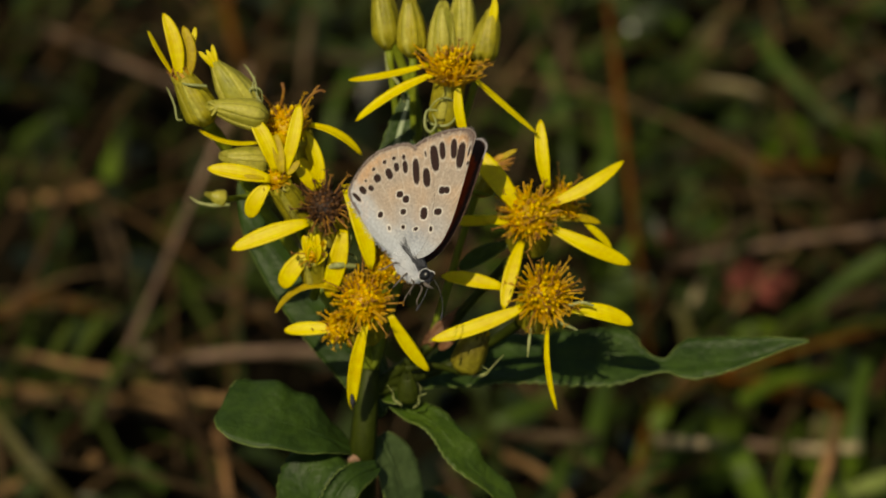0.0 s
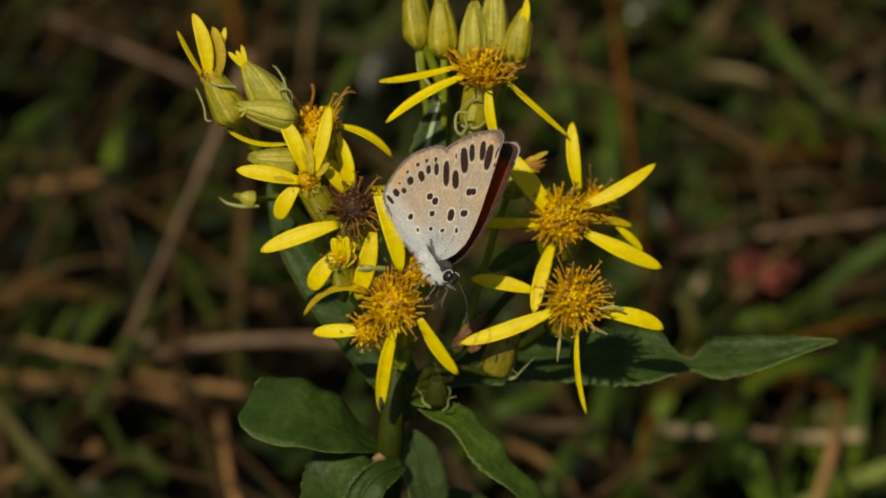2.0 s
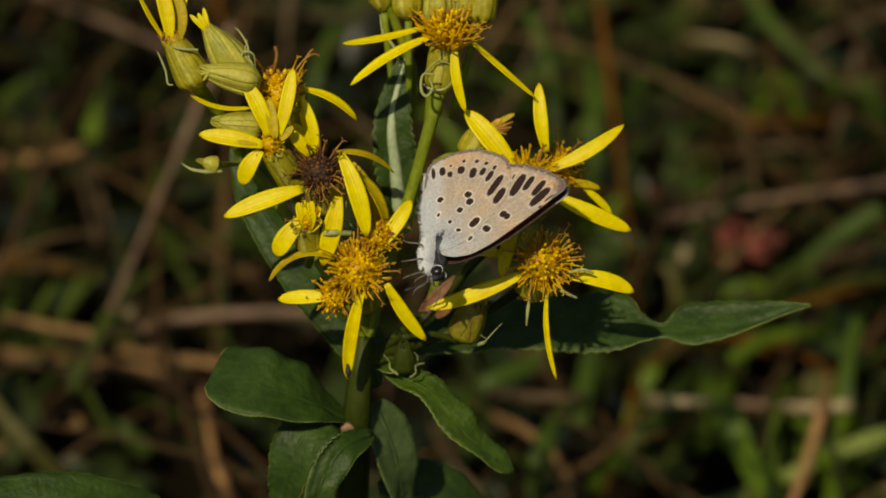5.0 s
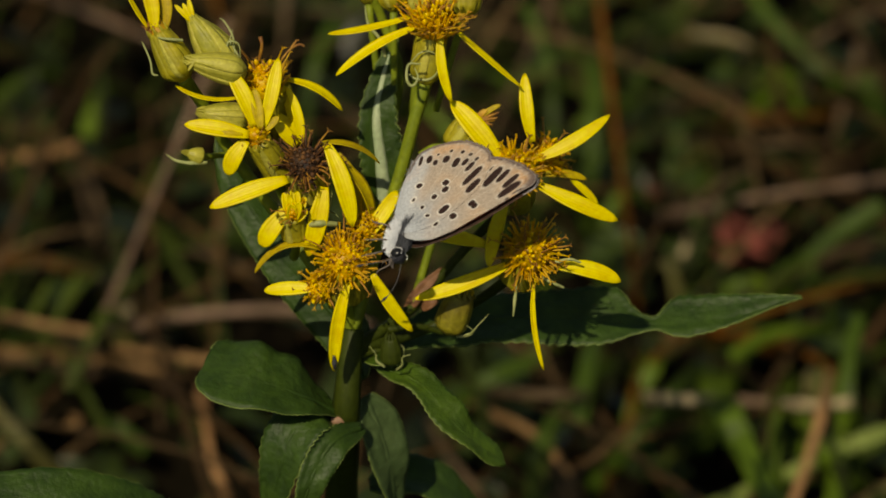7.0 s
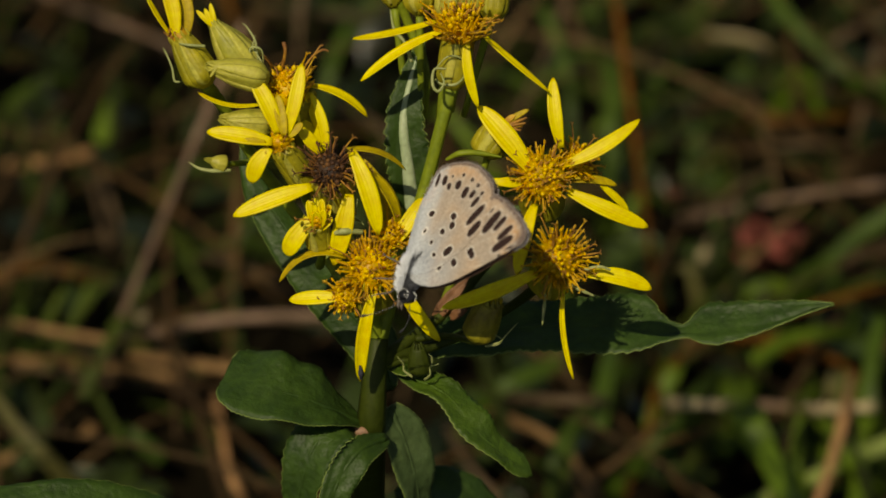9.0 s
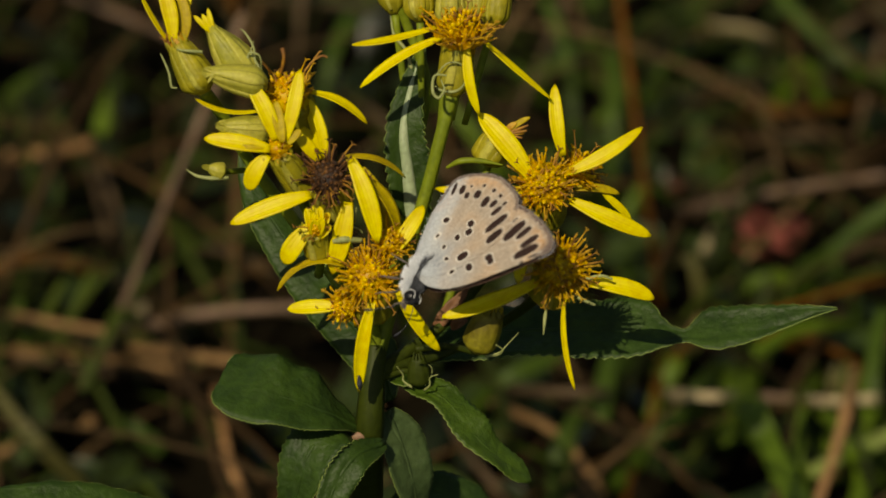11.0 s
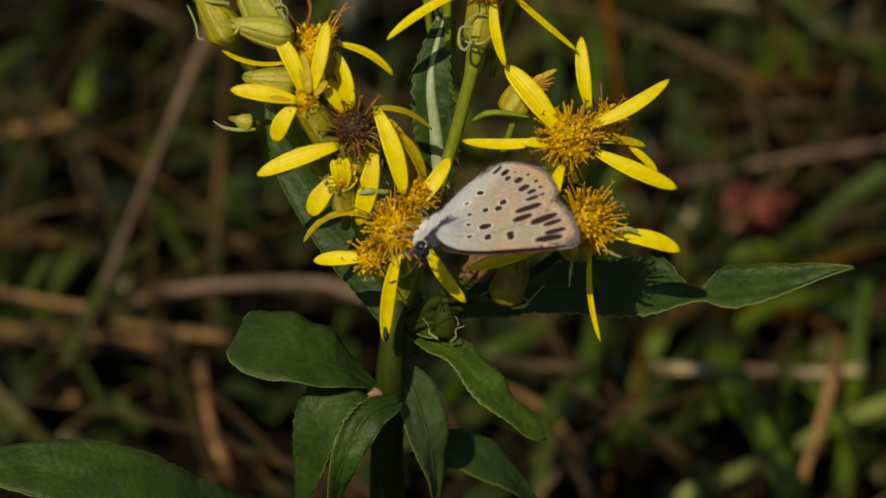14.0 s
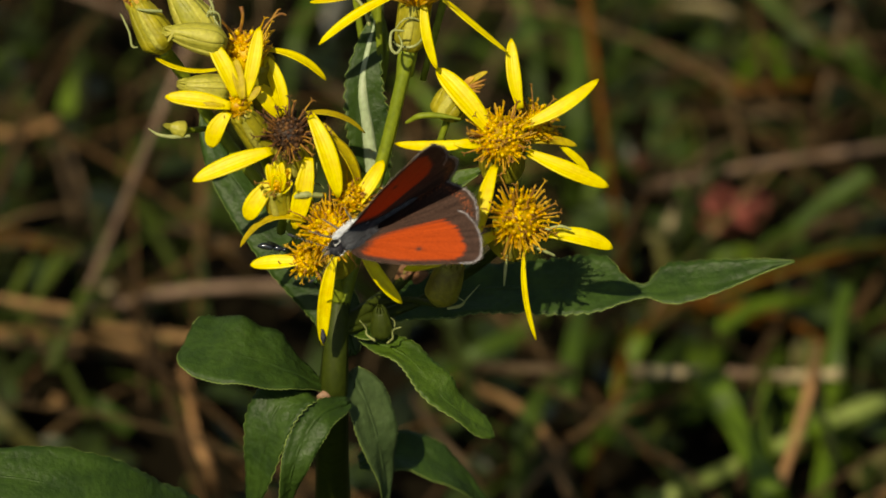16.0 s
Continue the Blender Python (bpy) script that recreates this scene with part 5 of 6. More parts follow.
leaf([(-6.8, -15.1, -12.0), (-4.6, -15.4, -9.0), (-1.7, -14.3, -9.0)], 1.2, 1.0, (0, 0.6, 0.8), mat=LEAF_FRESH, teeth=8)
lower_parts = [(main_stem, 0.6), (stem_foot, 0.6), (stem_node, 1.0), (leaf_a, 1.0), (leaf_b, 1.0), (leaf_c, 1.0), (leaf_d, 1.0), (leaf_e, 1.0), (leaf_h, 1.0), (leaf_i, 1.0)]
leaf([(3.6, 2.0, -9.5), (6.6, 3.8, -8.5), (10.2, 5.4, -8.0)], 1.1, 1.2, (0.1, 0.5, 0.9), mat=LEAF_FRESH, teeth=8, depth=0.05)
for line, w in (([(-1.2, -9.1, -14.0), (0.8, -6.5, -13.0), (3.6, -3.4, -13.0)], 0.85), ([(1.0, -8.8, -14.0), (2.0, -8.1, -13.0), (3.0, -7.8, -13.0)], 0.75)):
    g = leaf_grid(line, w, w, (0.2, 0.4, 0.9), teeth=4, depth=0.08, fold=0.35, rows=30, cols=7, wave=0.08)
    green("withered_leaf", Shape().sheet(g, 0.00025), PINK_LEAF, label="shrivelled pinkish brown leaf")

# ---- the butterfly ----
butterfly = tagged(thing("butterfly"), "small copper butterfly, beige underside with black spots, feeding on a flower", "butterfly")
HIND = [(0.13, 0.90), (-1.01, -0.38), (-3.71, -0.99), (-6.70, -1.28), (-9.98, -0.92), (-12.28, -0.76), (-13.56, -0.22), (-14.09, 0.71), (-14.54, 2.18), (-14.91, 4.18), (-14.67, 6.19), (-13.83, 8.01), (-12.96, 9.32), (-12.07, 10.10), (-11.15, 10.25), (-7.99, 10.29), (-4.91, 8.60), (-2.06, 5.78), (-0.18, 2.96)]
FORE = [(0.34, 1.14), (1.04, 2.57), (0.99, 4.82), (0.05, 7.38), (-1.55, 10.18), (-3.53, 13.10), (-5.63, 16.00), (-6.45, 17.16), (-7.28, 17.43), (-8.08, 17.19), (-9.43, 15.68), (-10.35, 14.21), (-11.09, 12.61), (-11.47, 11.31), (-11.75, 9.90), (-11.60, 8.60), (-11.00, 7.70), (-8.50, 5.60), (-5.50, 3.60), (-2.60, 2.00)]
# underside marks: place, half length, half width, the way they run
MARKS = [
    ((-12.00, 0.22), 0.85, 0.24, (0.7, -0.7)), ((-12.11, 1.41), 0.62, 0.38, (0.7, -0.7)), ((-11.50, 2.42), 0.42, 0.32, (0.7, -0.7)),
    ((-11.90, 3.86), 0.55, 0.46, (0.6, -0.8)), ((-11.15, 5.44), 0.72, 0.42, (0.4, -0.9)), ((-11.13, 6.72), 0.56, 0.35, (0.2, -1)),
    ((-10.26, 7.63), 0.78, 0.34, (0.12, -1)), ((-8.72, 8.38), 1.55, 0.44, (0.08, -1)), ((-7.04, 8.94), 1.15, 0.48, (0.1, -1)),
    ((-8.27, 11.30), 1.6, 0.52, (0.14, -1)), ((-8.30, 12.69), 1.08, 0.38, (0.08, -1)), ((-7.34, 13.98), 1.2, 0.42, (0.0, -1)),
    ((-6.00, 14.17), 1.55, 0.50, (-0.14, -1)), ((-4.51, 14.19), 0.28, 0.17, (-0.2, -1)), ((-5.60, 15.27), 0.7, 0.13, (-0.22, -1)),
    ((-9.64, 10.73), 0.4, 0.12, (0.2, -1)), ((-12.81, 2.48), 0.2, 0.18, (1, 0)), ((-13.22, 4.21), 0.24, 0.22, (1, 0)),
    ((-12.86, 5.93), 0.28, 0.26, (1, 0)), ((-12.32, 7.19), 0.26, 0.26, (1, 0)), ((-11.44, 8.28), 0.34, 0.22, (0, 1)),
    ((-7.99, 4.85), 0.44, 0.42, (1, 0)), ((-6.88, 5.08), 0.44, 0.44, (1, 0)), ((-7.74, 1.26), 0.4, 0.32, (0, 1)),
    ((-5.89, 3.78), 0.38, 0.36, (1, 0)), ((-3.69, 5.73), 0.72, 0.46, (0.1, 1)), ((-2.50, 7.27), 0.5, 0.42, (1, 0)),
    ((-4.25, 9.42), 0.40, 0.46, (1, 0)), ((-3.81, 9.94), 0.38, 0.42, (1, 0)), ((-5.49, 1.05), 0.3, 0.16, (0.3, -1)), ((-4.33, 2.51), 0.26, 0.26, (1, 0)),
    ((-2.89, 3.65), 0.32, 0.24, (1, 0.3)), ((-1.43, 5.17), 0.34, 0.2, (0, 1)),
]
STREAK = (np.array((-62.45, -30.73)) - np.array((-68.11, -26.13))) / 100
ACROSS = (np.array((-62.92, -20.32)) - np.array((-68.11, -26.13))) / 100
RINGED = 21


def smooth(a, b, x):
    t = np.clip((x - a) / (b - a), 0, 1)
    return t * t * (3 - 2 * t)


def border(q, outline):
    """Distance of points q to the outer edge of a wing."""
    o = np.asarray(outline, float)
    best = np.full(len(q), 99.0)
    for a, b in zip(o[:-1], o[1:]):
        d = b - a
        t = np.clip(((q - a) @ d) / (d @ d), 0, 1)
        best = np.minimum(best, np.linalg.norm(q - a - t[:, None] * d, axis=1))
    return best


def under_paint(q, edge, fore):
    """Beige underside: grey-blue dusting at the base, orange crescents, ringed black spots, pale fringe."""
    n = np.array([noise.noise((x * 0.33, z * 0.33, 2)) for x, z in q])
    n2 = np.array([noise.noise((x * 3.4, z * 3.4, 5)) for x, z in q])
    base = np.array([0.372, 0.305, 0.246])[None, :] * (1 + 0.08 * n + 0.09 * n2)[:, None]
    bent = np.arctan2(q[:, 1] - 1, q[:, 0])
    streak = np.array([noise.noise((a * 34, r * 0.5, 6)) for a, r in zip(bent, np.hypot(q[:, 0], q[:, 1] - 1))])
    base = base * (1 + 0.14 * streak)[:, None]
    warm = smooth(-0.2, 0.5, n)[:, None]
    base = base * (1 - 0.45 * warm) + np.array([0.46, 0.305, 0.19]) * 0.45 * warm
    rad = np.hypot(q[:, 0], q[:, 1] - 1)
    grey = (1 - smooth(2.0, 8.5, rad + 1.5 * n - 0.5 * (q[:, 1] < 4)))[:, None] * 0.85
    base = base * (1 - grey) + np.array([0.37, 0.395, 0.42]) * grey
    dust = (np.exp(-((q[:, 0] + 2.2) ** 2 + (q[:, 1] - 2.6) ** 2) / 4.5) * smooth(-0.4, 0.3, n2) * 0.55)[:, None]
    base = base * (1 - dust) + np.array([0.19, 0.21, 0.25]) * dust
    inner = (1 - smooth(0.4, 2.2, q[:, 1] + 0.1 * n))[:, None]
    base = base * (1 - inner * 0.6) + np.array([0.42, 0.40, 0.37]) * inner * 0.6
    if not fore:
        margin = np.min([np.linalg.norm(q - p, axis=1) for p in spline(HIND[:6], 60)], axis=0)
        pale = (1 - smooth(1.0, 3.4, margin + 0.5 * n2))[:, None] * 0.85
        base = base * (1 - pale) + np.array([0.40, 0.43, 0.47]) * pale
    hind = np.zeros(len(q)) if fore else smooth(7.5, 9.0, rad) * (0.35 + 0.65 * np.exp(-np.sum((q - np.array(HIND[9])) ** 2, axis=1) / 9))
    lun = (smooth(0.5, 0.75, edge) * (1 - smooth(1.3, 2.1, edge)) * hind * (0.45 + 0.55 * smooth(-0.3, 0.3, n2)))[:, None]
    base = base * (1 - 0.5 * lun) + np.array([0.58, 0.29, 0.10]) * 0.5 * lun
    if fore:
        band = (smooth(0.7, 1.1, edge + 0.3 * n2) * (1 - smooth(1.6, 2.4, edge)) * smooth(12.5, 15.0, q[:, 1]))[:, None] * 0.6
        base = base * (1 - band) + np.array([0.50, 0.26, 0.10]) * band
        tip = (np.exp(-np.sum((q - np.array([-7.1, 17.0])) ** 2, axis=1) / 1.3) * (0.8 + 0.8 * n2) + 0.9 * (1 - smooth(0.25, 0.8, edge + 0.4 * n2)) * smooth(10, 14, rad))[:, None].clip(0, 0.9)
        base = base * (1 - tip) + np.array([0.13, 0.095, 0.085]) * tip
    vein = np.abs(np.sin(np.arctan2(q[:, 1] - 1, q[:, 0]) * 12 + 0.3 * n))
    line = ((1 - smooth(0.02, 0.10, vein)) * smooth(4, 8, rad) * 0.35)[:, None]
    base = base * (1 - line) + np.array([0.60, 0.55, 0.48]) * line
    rings, blacks = np.zeros(len(q)), np.zeros(len(q))
    for i, (c, a, b, w) in enumerate(MARKS):
        w = unit(ACROSS * w[0] - STREAK * w[1])
        d = q - np.asarray(c)
        big = 1.13 if i < RINGED else 1.14
        u, v = d @ w / big, d @ np.array([-w[1], w[0]]) / big
        far = ((np.abs(u / a) ** 2.6 + np.abs(v / b) ** 2.6) ** (1 / 2.6) + 0.08 * n2 - 1) * min(a, b)
        rings = np.maximum(rings, (1 - smooth(0.03, 0.14, far)) * (0.9 if i >= RINGED else 0.35))
        blacks = np.maximum(blacks, 1 - smooth(-0.06, 0.05, far))
    base = base * (1 - rings[:, None]) + np.array([0.74, 0.69, 0.62]) * rings[:, None]
    base = base * (1 - blacks[:, None]) + np.array([0.028, 0.014, 0.012]) * blacks[:, None]
    rim = (1 - smooth(0.16, 0.40 if fore else 0.5, edge + 0.2 * n2))[:, None] * smooth(5, 8, rad)[:, None]
    base = base * (1 - rim * 0.95) + np.array([0.10, 0.065, 0.055]) * rim * 0.95
    fringe = (1 - smooth(0.08, 0.18, edge + 0.08 * n2))[:, None] * smooth(5, 8, rad)[:, None]
    return base * (1 - fringe * 0.25) + np.array([0.5, 0.46, 0.43]) * fringe * 0.25


def upper_paint(q, edge, fore):
    """Upper side: forewing fiery orange inside a broad brown border, hindwing dark brown."""
    n2 = np.array([noise.noise((x * 3.4, z * 3.4, 9)) for x, z in q])
    rad = np.hypot(q[:, 0], q[:, 1] - 1)
    veins = np.array([noise.noise((a * 30, r * 0.2, 8)) for a, r in zip(np.arctan2(q[:, 1] - 1, q[:, 0]), rad)])
    brown = np.array([0.050, 0.027, 0.020])[None, :] * (1 + 0.4 * n2 + 0.6 * veins)[:, None]
    if fore:
        costa = np.min([np.linalg.norm(q - p, axis=1) for p in spline(FORE[1:8], 60)], axis=0)
        outer = np.min([np.linalg.norm(q - p, axis=1) for p in spline(FORE[7:16], 60)], axis=0)
        streak = np.array([noise.noise((a * 40, r * 0.15, 3)) for a, r in zip(np.arctan2(q[:, 1] - 1, q[:, 0]), rad)])
        k = smooth(0.5, 1.05, costa + 0.15 * n2) * smooth(1.95, 2.6, outer + 0.2 * n2 + 0.5 * streak) * smooth(1.6, 3.6, rad + 0.8 * streak)
        inner = np.min([np.linalg.norm(q - p, axis=1) for p in spline(FORE[16:], 60)], axis=0)
        k = k * smooth(0.9, 1.9, inner + 0.4 * streak)
        ray_dark = np.abs(np.sin(np.arctan2(q[:, 1] - 1, q[:, 0]) * 26))
        k = k * (0.96 + 0.04 * smooth(0.0, 0.2, ray_dark))
        col = brown * (1 - k[:, None]) + np.array([0.37, 0.050, 0.008]) * (k * (1 + 0.25 * streak))[:, None]
        c = np.exp(-np.sum((q - np.array(MARKS[27][0])) ** 2, axis=1) / 0.13)[:, None]
        col = col * (1 - c) + brown * c
    else:
        k = (smooth(0.5, 0.9, edge) * (1 - smooth(1.2, 1.9, edge)) * smooth(9, 11, rad) * smooth(-0.1, 0.3, n2))[:, None]
        col = brown * (1 - 0.5 * k) + np.array([0.4, 0.1, 0.03]) * 0.5 * k
    rim = (1 - smooth(0.10, 0.25, edge + 0.08 * n2))[:, None] * smooth(7, 9, rad)[:, None]
    return col * (1 - rim * 0.6) + np.array([0.45, 0.43, 0.46]) * rim * 0.6


PAINT = {}


def wing(name, outline, mirror, fore, depth, label):
    """One wing in the plane of the closed wings: a thin cambered sheet, under and upper side painted by their own patterns."""
    o = np.asarray(outline, float)
    root = np.array([0.2, 1.3])
    loop = spline(np.vstack([o, o[:1]]), 300)
    rows = 120
    k = np.linspace(0.02, 1, rows)
    q = root + k[:, None, None] * (loop[None, :, :] - root)
    m = q.shape[1]
    torn = smooth(6.5, 9.0, np.linalg.norm(loop - root, axis=1)) * (0.5 if fore else 1.0)
    ragged = torn * np.array([0.16 * noise.noise((2.2 * x, 2.2 * z, 7)) + 0.10 * noise.noise((6 * x, 6 * z, 4)) for x, z in loop])
    out = (loop - root) / np.linalg.norm(loop - root, axis=1)[:, None]
    q[-8:] += np.linspace(0, 1, 8)[:, None, None] ** 2 * (ragged[:, None] * out)[None]
    flat = q.reshape(-1, 2)
    edge = border(flat, o[6:16] if fore else o[4:15])
    rad = np.linalg.norm(flat - root, axis=1)
    camber = depth - 0.95 * np.exp(-(rad / 2.8) ** 2) - 0.35 * np.sin(np.clip(rad / 19, 0, 1) * np.pi) + 0.02 * np.sin(np.arctan2(flat[:, 1] - 1, flat[:, 0]) * 24)
    camber = camber - 0.5 * np.exp(-((flat[:, 1] + 0.1) / 1.3) ** 2) * smooth(0.5, -3.0, flat[:, 0]) * smooth(-13.0, -8.0, flat[:, 0])
    verts, t = [], 0.03
    for side in (-1, 1):
        v = np.stack([flat[:, 0], camber + side * t, flat[:, 1]], axis=1) * 0.001
        verts.append(v)
    if fore not in PAINT:
        PAINT[fore] = np.vstack([under_paint(flat, edge, fore), upper_paint(flat, edge, fore)])
    cols = PAINT[fore]
    v = np.vstack(verts)
    if mirror:
        v[:, 1] *= -1
    h = rows * m
    f = []
    for i in range(rows - 1):
        for j in range(m - 1):
            a, b, c, d = i * m + j, (i + 1) * m + j, (i + 1) * m + j + 1, i * m + j + 1
            f += [(a, b, c, d), (a + h, d + h, c + h, b + h)]
    last = (rows - 1) * m
    f += [(last + j, last + j + h, last + j + 1 + h, last + j + 1) for j in range(m - 1)]
    if mirror:
        f = [x[::-1] for x in f]
    s = Shape().add(v, f, np.zeros((2 * h, 2)))
    me = s.mesh(name, WING)
    att = me.color_attributes.new("pattern", "FLOAT_COLOR", "POINT")
    att.data.foreach_set("color", np.hstack([np.clip(cols, 0, 1), np.ones((2 * h, 1))]).ravel())
    ob = new(name, me)
    ob.parent = butterfly
    return tagged(ob, label)


wings_right = [wing("hindwing", HIND, False, False, -0.10, "hindwing, beige beneath with black spots, dark above"),
               wing("forewing", FORE, False, True, -0.02, "forewing, beige beneath with black bars, orange above")]
wings_left = [wing("hindwing", HIND, True, False, -0.10, "hindwing, beige beneath with black spots, dark above"),
              wing("forewing", FORE, True, True, -0.02, "forewing, beige beneath with black bars, orange above")]


def fringe(wing_ob, outline, mirror, depth, seed, long, reach, count, label, mat):
    """Fine hairs that stand out from a stretch of a wing's edge."""
    rng = random.Random(seed)
    line = spline(outline, 200)
    heart = np.array([-4.0, 9.0])
    s = Shape()
    for _ in range(count):
        i = rng.randrange(2, 198)
        p = line[i]
        t = unit(line[i + 1] - line[i - 1])
        out = np.array([-t[1], t[0]])
        out = out if out @ (p - heart) > 0 else -out
        y = (depth - 0.1 + rng.uniform(-0.25, 0.15) * (long > 0.6)) * (-1 if mirror else 1)
        way = unit(out + t * rng.uniform(-0.3, 0.9) * reach)
        p = p - out * rng.uniform(0, long * 0.7)
        e = p + way * long * rng.uniform(0.6, 1.2)
        a, b = np.array([p[0], y, p[1]]), np.array([e[0], y + rng.uniform(-0.2, 0.2) * long, e[1]])
        s.tube(bezier(a, b, (0, 0, 0), 3) * 0.001, np.array([0.03, 0.025, 0.006]) * 0.001, 3)
    part("fringe", s, mat, wing_ob, label)


for pair, flip in ((wings_right, False), (wings_left, True)):
    fringe(pair[0], HIND[:6], flip, -0.10, 61, 0.7, 1.0, 260, "white hairs of the inner edge", FUR)
    fringe(pair[0], HIND[6:14], flip, -0.10, 62, 0.3, 0.4, 260, "pale fringe", FRINGE)
    fringe(pair[1], FORE[7:15], flip, -0.02, 63, 0.3, 0.4, 180, "pale fringe", FRINGE)


def make_body():
    mm = 0.001
    part("thorax", Shape().ball(np.array([0.3, 0, 0.0]) * mm, np.array([2.5, 1.1, 1.35]) * mm, 14, 18), COAT, butterfly, "grey furry thorax")
    part("thorax_back", Shape().ball(np.array([0.6, 0, 0.48]) * mm, np.array([2.2, 1.06, 1.02]) * mm, 14, 18), BACK, butterfly, "dark hairy back of the thorax")
    line = bezier((-1.6, 0, 0.1), (-9.5, 0, 0.2), (0, 0, -0.2), 24)
    r = np.interp(np.linspace(0, 1, 24), [0, 0.12, 0.5, 0.85, 1], [0.66, 0.52, 0.44, 0.30, 0.08]) * (1 + 0.05 * np.cos(np.linspace(0, 16 * np.pi, 24)))
    part("abdomen", Shape().tube(line * mm, r * mm, 14), BACK, butterfly, "slender dark grey abdomen")
    headp = part("head", Shape().ball(np.array([2.75, 0, 0.75]) * mm, np.array([0.95, 1.0, 0.95]) * mm, 12, 16), BODY, butterfly, "dark head with pale scales")
    for y in (-1, 1):
        part("eye", Shape().ball(np.array([2.75, 0.62 * y, 0.9]) * mm, np.array([0.70, 0.52, 0.80]) * mm, 12, 16), EYE, headp, "black eye rimmed with white")
        ring = [np.array([2.75 + 0.76 * math.cos(a), 0.74 * y, 0.9 + 0.84 * math.sin(a)]) for a in np.linspace(1.2, 5.6, 22)]
        part("eye_rim", Shape().tube(np.array(ring) * mm, 0.04 * mm, 6), WHITE, headp)
        p0, p1 = np.array([3.4, 0.45 * y, 1.2]), np.array([6.9, 3.6 * y, -2.2])
        ant = bezier(p0, p1, (0.3, 0.3 * y, 0.5), 30)
        part("antenna", Shape().tube(ant[:25] * mm, 0.05 * mm, 6), BODY, headp, "black antenna banded with white")
        bands = Shape()
        for k in range(2, 24, 2):
            bands.tube(np.array([ant[k], ant[k] * 0.65 + ant[k + 1] * 0.35]) * mm, 0.054 * mm, 6)
        part("antenna_bands", bands, BAND, headp)
        part("antenna_club", Shape().tube(ant[23:] * mm, np.array([0.06, 0.1, 0.15, 0.17, 0.16, 0.12, 0.05]) * mm, 8), BODY, headp)
        part("palp", Shape().tube(bezier((3.2, 0.25 * y, 0.2), (4.5, 0.3 * y, 0.5), (0, 0, -0.2), 8) * mm, np.array([0.2, 0.24, 0.25, 0.24, 0.2, 0.16, 0.1, 0.03]) * mm, 7), LEG, headp)
        for k, (x, out, fwd) in enumerate(((1.9, 2.0, 2.0), (0.8, 2.7, 1.0), (-0.4, 2.6, -1.0))):
            hip, knee = np.array([x, 0.6 * y, -0.8]), np.array([x + fwd * 0.5, out * 0.62 * y, -0.9])
            foot = np.array([x + fwd * 0.8, out * 0.8 * y, -2.5])
            toe = foot + np.array([fwd * 0.25, 0.4 * y, -0.5])
            part("leg", Shape().tube(spline([hip, knee, foot, toe], 20) * mm, np.interp(np.linspace(0, 1, 20), [0, 0.3, 0.7, 1], [0.17, 0.13, 0.09, 0.05]) * mm, 6), LEG, butterfly)
    rng = random.Random(8)
    fur = Shape()
    for _ in range(2600):
        a, b = rng.uniform(-1, 1), rng.uniform(math.pi * 0.82, math.pi * 2.18)
        x = 0.2 + 2.5 * a
        ring = 1.08 * math.sqrt(max(0.05, 1 - ((x - 0.3) / 2.7) ** 2))
        d = np.array([-1.0 + 0.5 * rng.uniform(-1, 1), math.cos(b), math.sin(b)])
        p = np.array([x, ring * math.cos(b), 0.05 + ring * 1.2 * math.sin(b)])
        e = p + unit(d) * rng.uniform(0.35, 0.95)
        fur.tube(bezier(p, e, (-0.08, 0, -0.05), 4) * mm, np.array([0.035, 0.035, 0.025, 0.006]) * mm, 3)
    part("fur", fur, FUR, butterfly, "pale grey fur")
    back = Shape()
    for _ in range(700):
        x, b = rng.uniform(-1.6, 1.9), rng.uniform(math.pi * 0.1, math.pi * 0.9)
        p = np.array([x, 1.0 * math.cos(b), 0.5 + 0.95 * math.sin(b)])
        d = np.array([-1.3 + 0.4 * rng.uniform(-1, 1), 0.55 * math.cos(b), 0.5 * math.sin(b)])
        back.tube(bezier(p, p + unit(d) * rng.uniform(0.7, 1.9), (0, 0, 0.08), 4) * mm, np.array([0.035, 0.035, 0.025, 0.006]) * mm, 3)
    part("back_fur", back, BACK_FUR, butterfly, "dark grey fur")


make_body()

# ---- the fly ----
fly = tagged(thing("fly"), "small glossy black fly in flight", "insect")


def make_fly(fly, mm):
    part("thorax", Shape().ball(np.array([0.2, 0, 0]) * mm, np.array([1.3, 0.85, 0.85]) * mm), FLY_BODY, fly)
    part("abdomen", Shape().tube(bezier((-0.8, 0, 0), (-5.0, 0, -0.4), (0, 0, 0.2), 14) * mm, np.array([0.35, 0.72, 0.95, 0.88, 0.98, 0.90, 0.96, 0.86, 0.90, 0.78, 0.74, 0.55, 0.35, 0.1]) * mm, 12), FLY_BODY, fly, "glossy ringed abdomen")
    part("head", Shape().ball(np.array([1.9, 0, 0]) * mm, np.array([0.6, 0.9, 0.75]) * mm), FLY_BODY, fly)
    for y in (-1, 1):
        g = np.array([[(0.2 - 3.6 * s, y * (0.4 + 0.6 * s + 0.8 * w * math.sin(math.pi * min(1, s + 0.08))), 0.7 + 0.35 * s) for w in np.linspace(-1, 1, 5)] for s in np.linspace(0, 1, 10)]) * mm
        part("wing", Shape().sheet(g, 0.03 * mm), FLY_WING, fly, "clear smoky wing")
        for x in (0.7, 0.1, -0.5):
            part("leg", Shape().tube(spline([(x, 0.5 * y, -0.6), (x + 0.2, 1.2 * y, -0.9), (x - 0.4, 1.5 * y, -1.8), (x - 1.0, 1.6 * y, -2.1)], 10) * mm, 0.06 * mm, 5), FLY_BODY, fly)


make_fly(fly, 0.001)
gnat = tagged(thing("gnat"), "tiny dark gnat with a pale glint, in flight", "insect")
